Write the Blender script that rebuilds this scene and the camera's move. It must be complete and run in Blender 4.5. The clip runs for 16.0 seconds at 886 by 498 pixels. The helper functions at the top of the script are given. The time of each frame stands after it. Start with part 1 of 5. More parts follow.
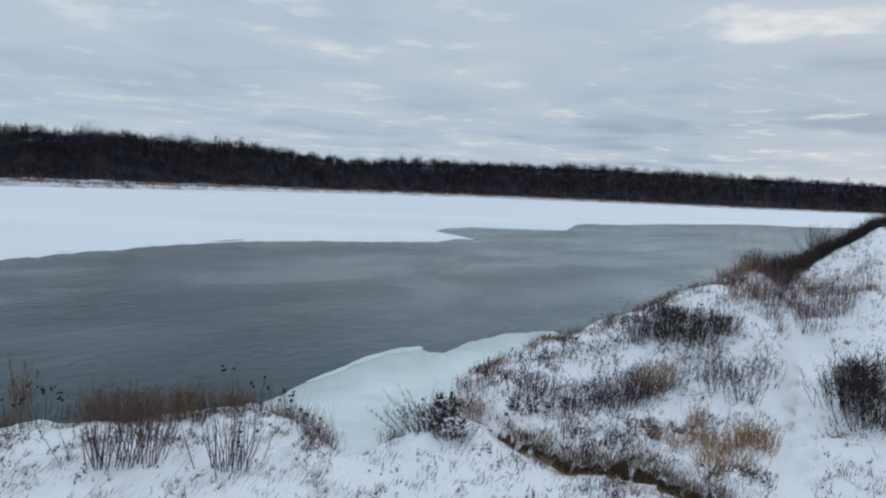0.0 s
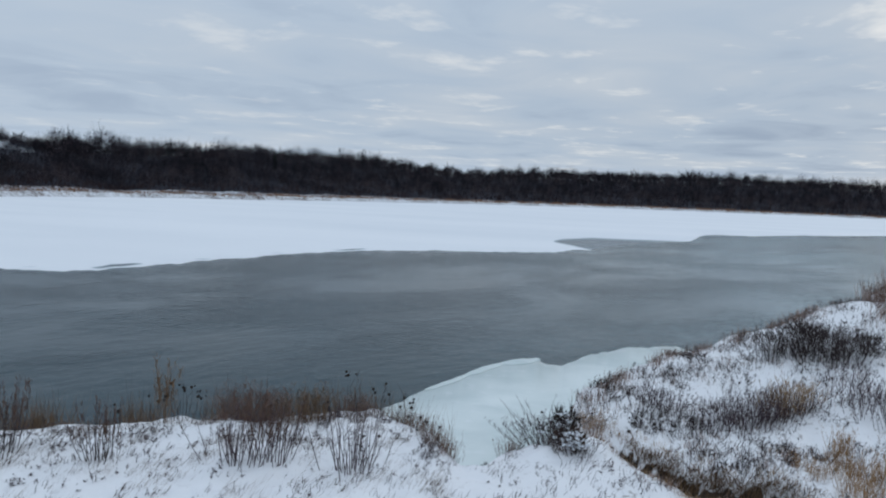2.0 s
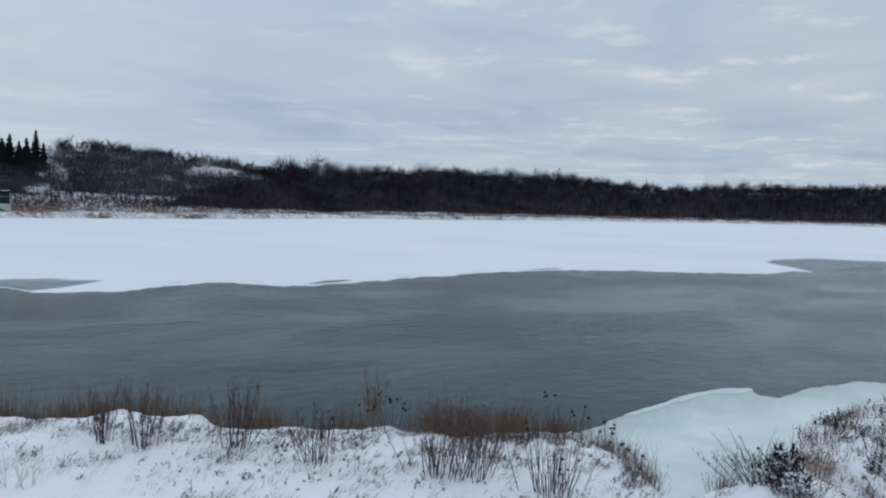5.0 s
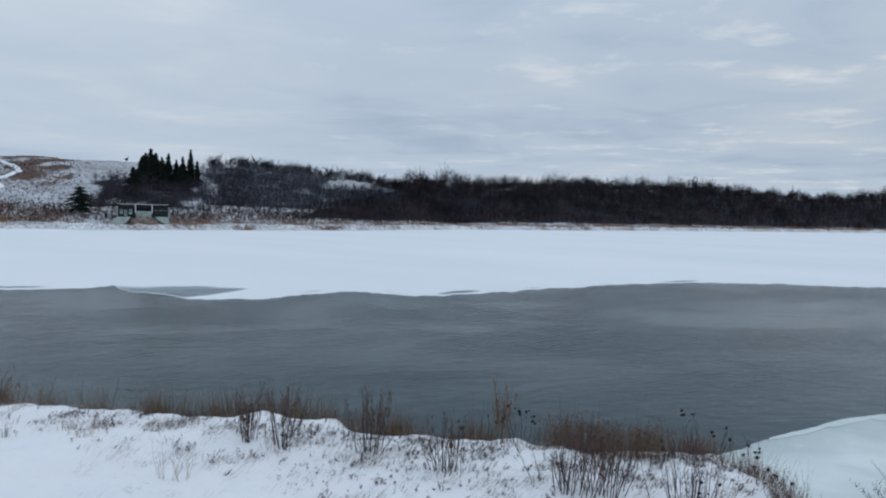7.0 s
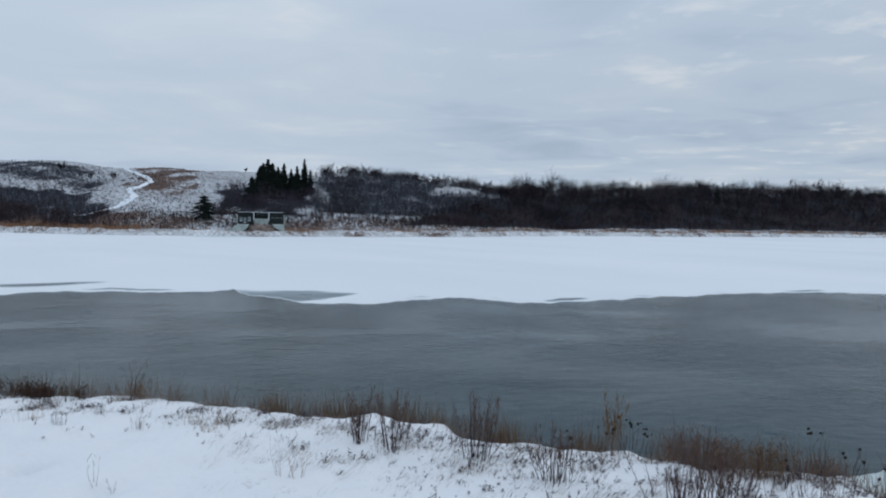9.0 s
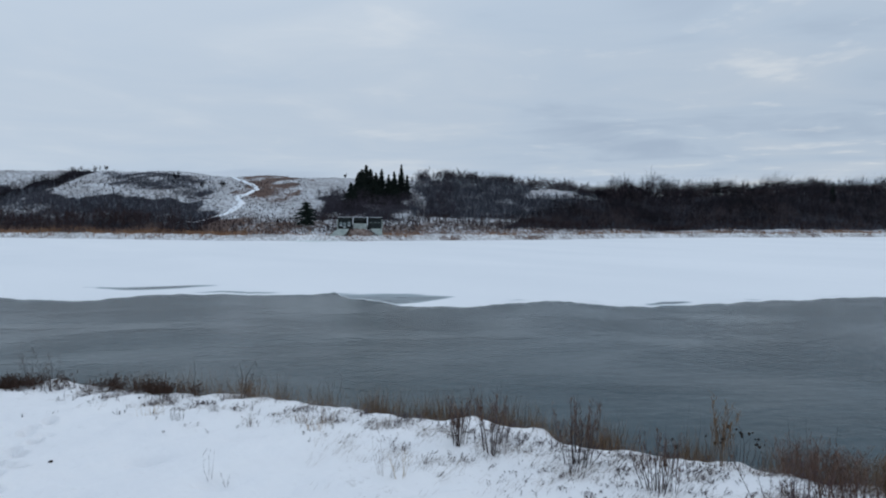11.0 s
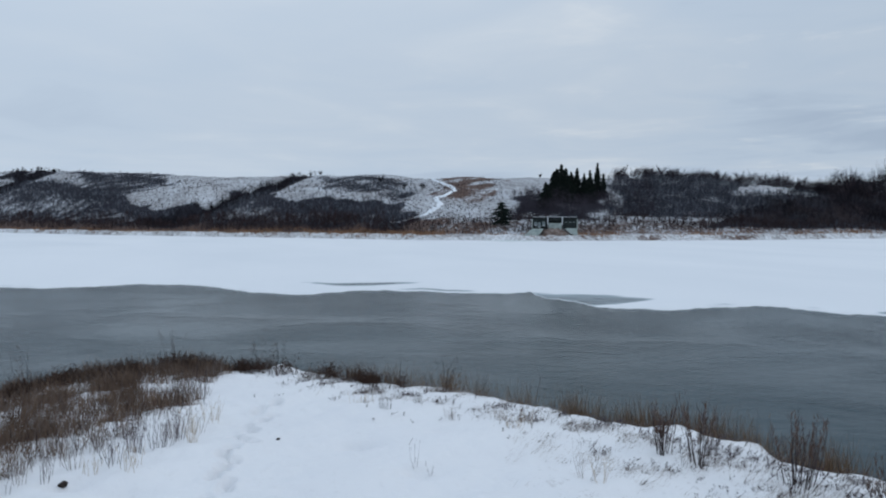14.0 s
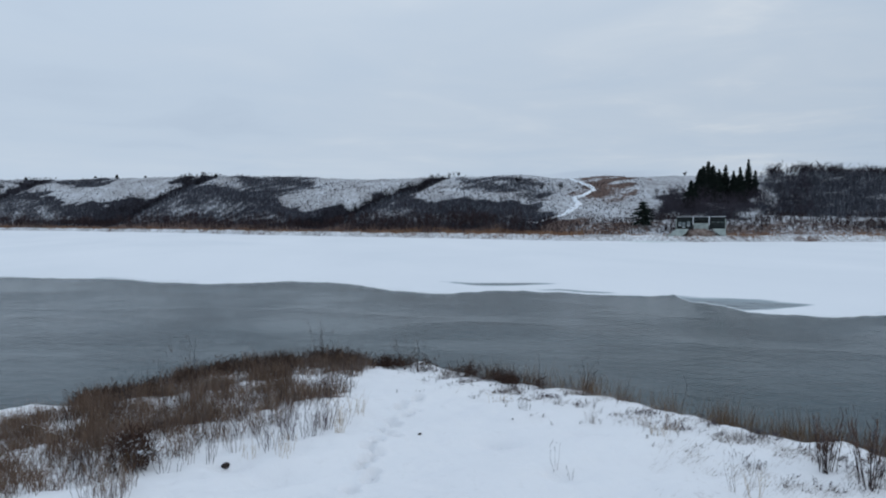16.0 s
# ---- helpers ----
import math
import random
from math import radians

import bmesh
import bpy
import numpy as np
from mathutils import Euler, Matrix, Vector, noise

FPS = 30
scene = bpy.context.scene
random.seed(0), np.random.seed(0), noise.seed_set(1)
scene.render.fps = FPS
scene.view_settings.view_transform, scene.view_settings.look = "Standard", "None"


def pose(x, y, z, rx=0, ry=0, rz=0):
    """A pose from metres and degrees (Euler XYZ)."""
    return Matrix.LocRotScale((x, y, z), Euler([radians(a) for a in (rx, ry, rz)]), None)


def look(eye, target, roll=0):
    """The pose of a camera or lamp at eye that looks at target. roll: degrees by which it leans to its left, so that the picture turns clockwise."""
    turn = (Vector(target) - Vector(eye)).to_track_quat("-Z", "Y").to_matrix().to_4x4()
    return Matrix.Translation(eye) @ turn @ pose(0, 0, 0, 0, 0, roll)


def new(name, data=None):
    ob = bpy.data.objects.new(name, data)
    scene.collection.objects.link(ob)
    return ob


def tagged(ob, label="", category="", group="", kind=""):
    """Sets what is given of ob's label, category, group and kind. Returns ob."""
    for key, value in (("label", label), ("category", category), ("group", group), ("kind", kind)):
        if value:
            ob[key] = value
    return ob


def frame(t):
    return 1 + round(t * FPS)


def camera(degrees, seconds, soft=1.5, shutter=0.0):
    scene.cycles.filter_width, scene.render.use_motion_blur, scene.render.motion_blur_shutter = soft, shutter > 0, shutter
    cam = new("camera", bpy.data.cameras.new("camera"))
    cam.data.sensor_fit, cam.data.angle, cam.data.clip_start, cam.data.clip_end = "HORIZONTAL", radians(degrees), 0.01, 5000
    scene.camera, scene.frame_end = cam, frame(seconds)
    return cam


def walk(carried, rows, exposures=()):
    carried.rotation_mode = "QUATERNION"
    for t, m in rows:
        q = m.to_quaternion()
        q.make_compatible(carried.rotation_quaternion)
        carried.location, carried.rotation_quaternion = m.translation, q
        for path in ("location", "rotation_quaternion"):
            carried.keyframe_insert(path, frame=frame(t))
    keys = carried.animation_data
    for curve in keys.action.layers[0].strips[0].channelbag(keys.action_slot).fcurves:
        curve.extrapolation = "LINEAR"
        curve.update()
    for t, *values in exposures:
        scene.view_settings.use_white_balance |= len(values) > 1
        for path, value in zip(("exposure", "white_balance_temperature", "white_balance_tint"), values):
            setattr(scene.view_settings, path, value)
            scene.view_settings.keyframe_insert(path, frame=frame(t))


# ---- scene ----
cam = camera(63.05, 16.0, soft=2.0)
EYE = 8.0  # the eye's height over the river, in metres
# seconds, x, y, z from the first eye, then the turn in degrees
ROWS = [
    (0, -0.000, 0.000, 0.000, 85.047, -2.910, 0.252),
    (0.5, -0.023, 0.008, 0.001, 85.093, -2.749, 2.278),
    (1, -0.043, 0.016, 0.000, 85.199, -2.775, 4.538),
    (1.5, -0.062, 0.023, -0.001, 85.298, -2.626, 7.065),
    (2, -0.082, 0.029, -0.002, 85.407, -2.627, 9.485),
    (2.5, -0.105, 0.034, -0.003, 85.554, -2.685, 12.034),
    (3, -0.125, 0.038, -0.002, 85.647, -2.467, 14.547),
    (3.5, -0.146, 0.041, -0.003, 85.797, -2.333, 17.227),
    (4, -0.162, 0.042, -0.003, 85.947, -2.114, 19.766),
    (6.5, -0.227, 0.042, -0.002, 86.830, -1.528, 32.456),
    (7, -0.240, 0.042, -0.001, 86.911, -1.360, 34.937),
    (7.5, -0.254, 0.039, 0.000, 86.995, -1.297, 37.437),
    (8, -0.268, 0.035, 0.002, 87.050, -1.245, 39.546),
    (8.5, -0.280, 0.029, 0.001, 87.140, -1.119, 41.555),
    (9, -0.290, 0.019, 0.000, 87.247, -1.074, 43.294),
    (11.5, -0.335, -0.041, 0.001, 87.434, -0.121, 52.960),
    (12, -0.344, -0.057, 0.001, 87.473, 0.012, 55.246),
    (12.5, -0.353, -0.077, 0.000, 87.518, -0.012, 57.912),
    (13, -0.365, -0.100, -0.001, 87.519, -0.000, 60.532),
    (13.5, -0.378, -0.124, -0.001, 87.434, -0.008, 63.440),
    (14, -0.391, -0.149, -0.003, 87.348, 0.035, 66.159),
    (14.5, -0.404, -0.173, -0.006, 87.270, -0.009, 69.012),
    (15, -0.414, -0.195, -0.008, 87.256, 0.010, 71.639),
    (15.5, -0.421, -0.212, -0.011, 87.343, 0.182, 74.436),
    (16, -0.426, -0.228, -0.013, 87.404, 0.232, 76.979),
]
walk(cam, [(t, pose(x, y, EYE + z, rx, ry, rz)) for t, x, y, z, rx, ry, rz in ROWS],
     exposures=[(0.0, 0.0), (16.0, 0.0)])


# ---------------------------------------------------------------- light
def link(tree, a, b):
    tree.links.new(a, b)


def math_node(tree, op, a, b=None, c=None, clamp=False):
    n = tree.nodes.new("ShaderNodeMath")
    n.operation, n.use_clamp = op, clamp
    for i, v in enumerate((a, b, c)):
        if v is None:
            continue
        if isinstance(v, (int, float)):
            n.inputs[i].default_value = v
        else:
            link(tree, v, n.inputs[i])
    return n.outputs[0]


def ramp(tree, fac, stops):
    n = tree.nodes.new("ShaderNodeValToRGB")
    while len(n.color_ramp.elements) < len(stops):
        n.color_ramp.elements.new(0.5)
    for e, (p, c) in zip(n.color_ramp.elements, stops):
        e.position = p
        e.color = (*c, 1) if len(c) == 3 else c
    link(tree, fac, n.inputs[0])
    return n.outputs[0]


def grey(v):
    return (v, v, v)


def noise_node(tree, vec, scale, detail=4.0, rough=0.55, distort=0.0):
    n = tree.nodes.new("ShaderNodeTexNoise")
    n.inputs["Scale"].default_value = scale
    n.inputs["Detail"].default_value = detail
    n.inputs["Roughness"].default_value = rough
    n.inputs["Distortion"].default_value = distort
    if vec is not None:
        link(tree, vec, n.inputs["Vector"])
    return n.outputs["Fac"]


def mix_col(tree, fac, a, b, mode="MIX"):
    n = tree.nodes.new("ShaderNodeMix")
    n.data_type, n.blend_type = "RGBA", mode
    for sock, v in ((n.inputs["Factor"], fac), (n.inputs[6], a), (n.inputs[7], b)):
        if isinstance(v, (int, float)):
            sock.default_value = v
        elif isinstance(v, tuple):
            sock.default_value = (*v, 1)
        else:
            link(tree, v, sock)
    return n.outputs[2]


SUN_AZ, SUN_EL = -38.0, 16.0  # degrees: to the right of the first view, low behind cloud


def make_world():
    w = bpy.data.worlds.new("overcast_sky")
    scene.world = w
    w.use_nodes = True
    t = w.node_tree
    t.nodes.clear()
    out = t.nodes.new("ShaderNodeOutputWorld")
    bg = t.nodes.new("ShaderNodeBackground")
    sky = t.nodes.new("ShaderNodeTexSky")
    sky.sky_type, sky.sun_disc = "NISHITA", False
    sky.sun_elevation, sky.sun_rotation = radians(SUN_EL), radians(-SUN_AZ)
    sky.air_density, sky.dust_density = 1.0, 2.0
    co = t.nodes.new("ShaderNodeTexCoord").outputs["Generated"]
    sep = t.nodes.new("ShaderNodeSeparateXYZ")
    link(t, co, sep.inputs[0])
    X, Y, Z = sep.outputs
    zc = math_node(t, "MAXIMUM", Z, 0.0)
    den = math_node(t, "ADD", zc, 0.055)
    comb = t.nodes.new("ShaderNodeCombineXYZ")
    link(t, math_node(t, "DIVIDE", X, den), comb.inputs[0])
    link(t, math_node(t, "DIVIDE", Y, den), comb.inputs[1])
    p = comb.outputs[0]
    big = noise_node(t, p, 0.30, 3, 0.5, 0.4)
    mid = noise_node(t, p, 0.95, 5, 0.55, 0.6)
    fine = noise_node(t, p, 2.3, 4, 0.6, 0.3)
    # share of the sky near the sun's side, where the cloud is thin and broken
    side = math_node(t, "ADD", math_node(t, "MULTIPLY", X, 0.62), math_node(t, "MULTIPLY", Y, 0.78))
    side = math_node(t, "MULTIPLY_ADD", side, 0.5, 0.5, clamp=True)
    m = math_node(t, "ADD", math_node(t, "MULTIPLY", big, 0.62), math_node(t, "MULTIPLY", mid, 0.38))
    cloud = ramp(t, m, [(0.37, (0.40, 0.51, 0.67)), (0.46, (0.54, 0.66, 0.81)), (0.56, (0.63, 0.725, 0.84)), (0.68, (0.80, 0.86, 0.92))])
    calm = math_node(t, "MULTIPLY_ADD", side, -0.85, 0.87, clamp=True)
    cloud = mix_col(t, calm, cloud, (0.722, 0.86, 1.035))
    gap = math_node(t, "MULTIPLY_ADD", mid, 0.5, math_node(t, "MULTIPLY", fine, 0.5))
    gap = math_node(t, "MULTIPLY", ramp(t, gap, [(0.545, grey(0.0)), (0.65, grey(1.0))]), math_node(t, "POWER", side, 2.4))
    col = mix_col(t, math_node(t, "MULTIPLY", gap, 0.72), cloud, (1.12, 1.13, 1.12))
    # an overcast sky is brighter overhead
    low = math_node(t, "POWER", math_node(t, "SUBTRACT", 1.0, zc), 14.0)
    grad = math_node(t, "ADD", math_node(t, "MULTIPLY_ADD", zc, 0.50, 0.90), math_node(t, "MULTIPLY", low, 0.17))
    gcol = mix_col(t, 1.0, col, grad, "MULTIPLY")
    total = mix_col(t, 0.002, gcol, sky.outputs[0])
    link(t, total, bg.inputs[0])
    bg.inputs[1].default_value = 0.74
    link(t, bg.outputs[0], out.inputs[0])


make_world()
sun = bpy.data.lights.new("sun", "SUN")
sun.energy, sun.angle, sun.color = 0.35, radians(30), (1.0, 0.96, 0.9)
sun_ob = new("sun", sun)
_a, _e = radians(SUN_AZ), radians(SUN_EL + 14)
sun_ob.matrix_world = look((0, 0, 60), (0 + 60 * math.sin(_a) * math.cos(_e), -60 * math.cos(_a) * math.cos(_e), 60 - 60 * math.sin(_e)))


# ---------------------------------------------------------------- materials
def material(name, rough=0.9, spec=0.2):
    m = bpy.data.materials.new(name)
    m.use_nodes = True
    t = m.node_tree
    b = t.nodes["Principled BSDF"]
    b.inputs["Roughness"].default_value = rough
    b.inputs["Specular IOR Level"].default_value = spec
    return m, t, b


def world_pos(t):
    return t.nodes.new("ShaderNodeNewGeometry").outputs["Position"]


def scaled(t, vec, sx, sy, sz, rot=0.0):
    n = t.nodes.new("ShaderNodeMapping")
    n.inputs["Scale"].default_value = (sx, sy, sz)
    n.inputs["Rotation"].default_value = (0, 0, rot)
    link(t, vec, n.inputs["Vector"])
    return n.outputs[0]


def bump(t, b, height, strength, dist):
    n = t.nodes.new("ShaderNodeBump")
    n.inputs["Strength"].default_value = strength
    n.inputs["Distance"].default_value = dist
    link(t, height, n.inputs["Height"])
    link(t, n.outputs[0], b.inputs["Normal"])


def attribute(t, name):
    n = t.nodes.new("ShaderNodeAttribute")
    n.attribute_name = name
    return n.outputs["Fac"]


def plain(name, dark, light, rough=0.9, scale=6.0, spec=0.15, island=False, relief=0.0):
    """A matt surface between two colours, by grain and by piece."""
    m, t, b = material(name, rough, spec)
    f = noise_node(t, world_pos(t), scale, 5, 0.6)
    f = ramp(t, f, [(0.3, grey(0)), (0.7, grey(1))])
    if island:
        r = t.nodes.new("ShaderNodeNewGeometry").outputs["Random Per Island"]
        f = math_node(t, "ADD", math_node(t, "MULTIPLY", f, 0.6), math_node(t, "MULTIPLY", r, 0.4))
    link(t, mix_col(t, f, dark, light), b.inputs["Base Color"])
    if relief:
        bump(t, b, noise_node(t, world_pos(t), scale * 3, 4, 0.6), 0.6, relief)
    return m


def make_snow():
    m, t, b = material("snow", 0.75, 0.25)
    p = world_pos(t)
    n1 = noise_node(t, p, 0.5, 4, 0.6)
    n2 = noise_node(t, p, 7.0, 5, 0.65)
    n3 = noise_node(t, p, 2.3, 4, 0.55, 0.5)
    white = mix_col(t, n1, (0.79, 0.795, 0.82), (0.87, 0.87, 0.878))
    # bits of litter that poke through
    spot = ramp(t, math_node(t, "MULTIPLY_ADD", n2, 0.6, math_node(t, "MULTIPLY", n3, 0.4)), [(0.565, grey(0)), (0.63, grey(1))])
    litter = math_node(t, "MULTIPLY", spot, attribute(t, "litter"))
    c = mix_col(t, litter, white, (0.16, 0.12, 0.09))
    soil = attribute(t, "soil")
    edge = math_node(t, "ADD", soil, math_node(t, "MULTIPLY_ADD", n2, 0.5, -0.25))
    sm = ramp(t, edge, [(0.48, grey(0)), (0.60, grey(1))])
    earth = mix_col(t, ramp(t, n2, [(0.35, grey(0)), (0.7, grey(1))]), (0.010, 0.008, 0.006), (0.066, 0.045, 0.032))
    link(t, mix_col(t, sm, c, earth), b.inputs["Base Color"])
    h = math_node(t, "ADD", math_node(t, "MULTIPLY", n2, 0.35), n3)
    bump(t, b, h, 0.5, 0.09)
    return m


def make_far_ground():
    m, t, b = material("far_hillside", 0.95, 0.1)
    p = world_pos(t)
    n1 = noise_node(t, p, 0.06, 6, 0.68, 0.6)
    n2 = noise_node(t, p, 0.35, 5, 0.7)
    n3 = noise_node(t, p, 0.020, 4, 0.6)
    n4 = noise_node(t, scaled(t, p, 1.0, 1.0, 0.35), 0.85, 4, 0.7, 0.3)
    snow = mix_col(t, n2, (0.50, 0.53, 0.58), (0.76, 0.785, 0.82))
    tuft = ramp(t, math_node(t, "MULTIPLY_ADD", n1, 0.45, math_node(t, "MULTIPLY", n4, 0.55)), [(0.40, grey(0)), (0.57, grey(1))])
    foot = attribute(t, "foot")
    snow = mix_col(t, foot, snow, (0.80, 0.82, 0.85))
    c = mix_col(t, math_node(t, "MULTIPLY", tuft, math_node(t, "MULTIPLY_ADD", foot, -0.12, 0.78)), snow, (0.17, 0.155, 0.15))
    gr = math_node(t, "ADD", attribute(t, "grass"), math_node(t, "MULTIPLY_ADD", n1, 1.0, math_node(t, "MULTIPLY_ADD", n4, 1.0, -1.0)))
    c = mix_col(t, ramp(t, gr, [(0.40, grey(0)), (0.62, grey(0.92))]), c, mix_col(t, n2, (0.052, 0.028, 0.024), (0.17, 0.105, 0.078)))
    cv = math_node(t, "ADD", attribute(t, "cover"), math_node(t, "MULTIPLY_ADD", n2, 0.5, math_node(t, "MULTIPLY_ADD", n4, 0.8, -0.65)))
    c = mix_col(t, ramp(t, cv, [(0.40, grey(0)), (0.58, grey(1))]), c, mix_col(t, n3, (0.016, 0.017, 0.024), (0.048, 0.048, 0.060)))
    link(t, c, b.inputs["Base Color"])
    bump(t, b, n2, 0.8, 0.8)
    return m


def make_ice_snow():
    m, t, b = material("snow_covered_ice", 0.7, 0.25)
    p = world_pos(t)
    n1 = noise_node(t, scaled(t, p, 0.012, 0.03, 1, -0.6), 1.0, 5, 0.55, 0.4)
    n2 = noise_node(t, scaled(t, p, 0.08, 0.25, 1, -0.6), 1.0, 5, 0.6)
    # streaks drawn out along the ice edge
    cv = t.nodes.new("ShaderNodeCombineXYZ")
    link(t, attribute(t, "along"), cv.inputs[0])
    link(t, attribute(t, "out"), cv.inputs[1])
    n3 = noise_node(t, scaled(t, cv.outputs[0], 0.16, 1.1, 1), 1.0, 5, 0.62, 0.5)
    c = mix_col(t, ramp(t, n1, [(0.35, grey(0)), (0.65, grey(1))]), (0.785, 0.808, 0.835), (0.845, 0.86, 0.88))
    w = math_node(t, "ADD", attribute(t, "wet"), math_node(t, "MULTIPLY_ADD", n3, 1.3, -0.65))
    c = mix_col(t, ramp(t, w, [(0.30, grey(0)), (0.55, grey(1))]), c, (0.36, 0.42, 0.455))
    dark = ramp(t, w, [(0.55, grey(0)), (0.95, grey(1))])
    c = mix_col(t, dark, c, (0.060, 0.090, 0.108))
    link(t, c, b.inputs["Base Color"])
    link(t, math_node(t, "MULTIPLY_ADD", dark, -0.48, 0.7), b.inputs["Roughness"])
    bump(t, b, n2, 0.25, 0.06)
    return m


def make_shelf_ice():
    m, t, b = material("pale_shore_ice", 0.45, 0.4)
    p = world_pos(t)
    n1 = noise_node(t, p, 0.25, 4, 0.55, 0.6)
    n2 = noise_node(t, p, 1.6, 5, 0.6)
    c = mix_col(t, ramp(t, n1, [(0.35, grey(0)), (0.68, grey(1))]), (0.56, 0.64, 0.635), (0.74, 0.80, 0.79))
    c = mix_col(t, ramp(t, n2, [(0.58, grey(0)), (0.8, grey(0.7))]), c, (0.80, 0.84, 0.86))
    link(t, c, b.inputs["Base Color"])
    bump(t, b, n2, 0.3, 0.04)
    return m


def make_water():
    m, t, b = material("cold_river_water", 0.12, 0.205)
    p = world_pos(t)
    # x runs with the current, y across it
    flow = scaled(t, p, 1, 1, 1, radians(-58))
    a = noise_node(t, scaled(t, flow, 0.80, 1.05, 1), 1.0, 5, 0.60, 0.25)
    big = noise_node(t, scaled(t, flow, 0.018, 0.045, 1), 1.0, 4, 0.55, 0.5)
    rip = noise_node(t, scaled(t, flow, 2.4, 3.4, 1), 1.0, 4, 0.6, 0.3)
    c = mix_col(t, ramp(t, big, [(0.25, grey(0)), (0.78, grey(1))]), (0.001, 0.018, 0.026), (0.005, 0.037, 0.050))
    c = mix_col(t, ramp(t, a, [(0.52, grey(0)), (0.76, grey(0.12))]), c, (0.085, 0.14, 0.165))
    film = noise_node(t, scaled(t, flow, 0.11, 0.20, 1), 1.0, 5, 0.66, 0.5)
    c = mix_col(t, ramp(t, film, [(0.50, grey(0)), (0.74, grey(0.24))]), c, (0.070, 0.120, 0.145))
    gust = noise_node(t, scaled(t, flow, 0.050, 0.085, 1), 1.0, 4, 0.62, 0.6)
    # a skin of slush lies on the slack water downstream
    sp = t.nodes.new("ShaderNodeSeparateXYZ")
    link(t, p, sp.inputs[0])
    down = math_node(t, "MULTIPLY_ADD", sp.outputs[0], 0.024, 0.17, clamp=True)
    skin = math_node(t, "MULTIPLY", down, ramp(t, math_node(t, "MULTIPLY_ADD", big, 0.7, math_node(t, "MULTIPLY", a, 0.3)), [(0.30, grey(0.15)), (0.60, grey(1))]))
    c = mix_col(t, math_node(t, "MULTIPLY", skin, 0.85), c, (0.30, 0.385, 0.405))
    link(t, c, b.inputs["Base Color"])
    b.inputs["IOR"].default_value = 1.33
    link(t, math_node(t, "MULTIPLY_ADD", a, 0.06, 0.08), b.inputs["Roughness"])
    h = math_node(t, "ADD", math_node(t, "MULTIPLY", a, 1.0), math_node(t, "MULTIPLY", rip, 0.30))
    bump(t, b, math_node(t, "MULTIPLY", h, ramp(t, gust, [(0.39, grey(0.26)), (0.64, grey(1.0))])), 0.68, 0.155)
    return m


M_SNOW, M_FAR, M_ICE = make_snow(), make_far_ground(), make_ice_snow()
M_SHELF, M_WATER = make_shelf_ice(), make_water()
M_WOOD = plain("bare_wood", (0.003, 0.003, 0.005), (0.031, 0.026, 0.035), island=True, scale=0.035)
M_THICKET = plain("purple_grey_thicket", (0.014, 0.013, 0.020), (0.090, 0.078, 0.098), island=True, scale=0.12)
M_PALEWOOD = plain("pale_grey_twigs", (0.018, 0.014, 0.017), (0.105, 0.080, 0.086), island=True, scale=0.12)
M_FROST = plain("frosted_twigs", (0.07, 0.08, 0.10), (0.30, 0.33, 0.385), island=True, scale=0.2)
M_BRUSH = plain("grey_brush", (0.012, 0.014, 0.021), (0.105, 0.112, 0.140), island=True, scale=0.16)
M_WILLOW = plain("red_brown_willow", (0.020, 0.013, 0.016), (0.074, 0.050, 0.052), island=True, scale=0.4)
M_REED = plain("orange_reed", (0.14, 0.07, 0.042), (0.42, 0.25, 0.15), island=True, scale=0.5)
M_SPRUCE = plain("spruce_needles", (0.006, 0.010, 0.009), (0.022, 0.032, 0.026), island=True, scale=2.0)
M_BARK = plain("dark_bark", (0.03, 0.024, 0.02), (0.08, 0.065, 0.055), scale=5.0, relief=0.02)
M_STEM = plain("purple_grey_stem", (0.035, 0.024, 0.028), (0.125, 0.095, 0.105), island=True, scale=8.0)
M_DARKSTEM = plain("blackish_stem", (0.018, 0.013, 0.013), (0.07, 0.052, 0.05), island=True, scale=8.0)
M_HEAD = plain("black_seed_head", (0.010, 0.007, 0.006), (0.04, 0.028, 0.022), scale=20.0)
M_TAN = plain("tan_dry_grass", (0.20, 0.12, 0.06), (0.46, 0.31, 0.17), island=True, scale=8.0)
M_GOLD = plain("golden_dry_grass", (0.20, 0.11, 0.05), (0.44, 0.27, 0.13), island=True, scale=8.0)
M_STRAW = plain("pale_straw", (0.30, 0.23, 0.16), (0.58, 0.48, 0.36), island=True, scale=8.0)
M_BROWN = plain("brown_dry_grass", (0.075, 0.045, 0.026), (0.26, 0.165, 0.095), island=True, scale=8.0)
M_SHOULDER = plain("weathered_brown_grass", (0.060, 0.039, 0.030), (0.30, 0.21, 0.155), island=True, scale=1.6)
M_REDGRASS = plain("reddish_dry_grass", (0.065, 0.037, 0.030), (0.25, 0.155, 0.115), island=True, scale=6.0)
M_STRAWGREY = plain("bleached_grass", (0.20, 0.17, 0.155), (0.50, 0.45, 0.41), island=True, scale=8.0)
M_PINK = plain("pinkish_straw", (0.24, 0.165, 0.14), (0.52, 0.40, 0.345), island=True, scale=8.0)
M_RUST = plain("rust_brown_leaves", (0.020, 0.012, 0.010), (0.105, 0.062, 0.046), island=True, scale=8.0)
M_RUSSET = plain("russet_plume", (0.050, 0.030, 0.024), (0.185, 0.115, 0.085), island=True, scale=8.0)
M_GREY = plain("grey_dry_stalk", (0.12, 0.098, 0.092), (0.34, 0.295, 0.275), island=True, scale=8.0)
M_CONC = plain("frosted_concrete", (0.27, 0.32, 0.305), (0.47, 0.53, 0.51), scale=0.9, relief=0.02)
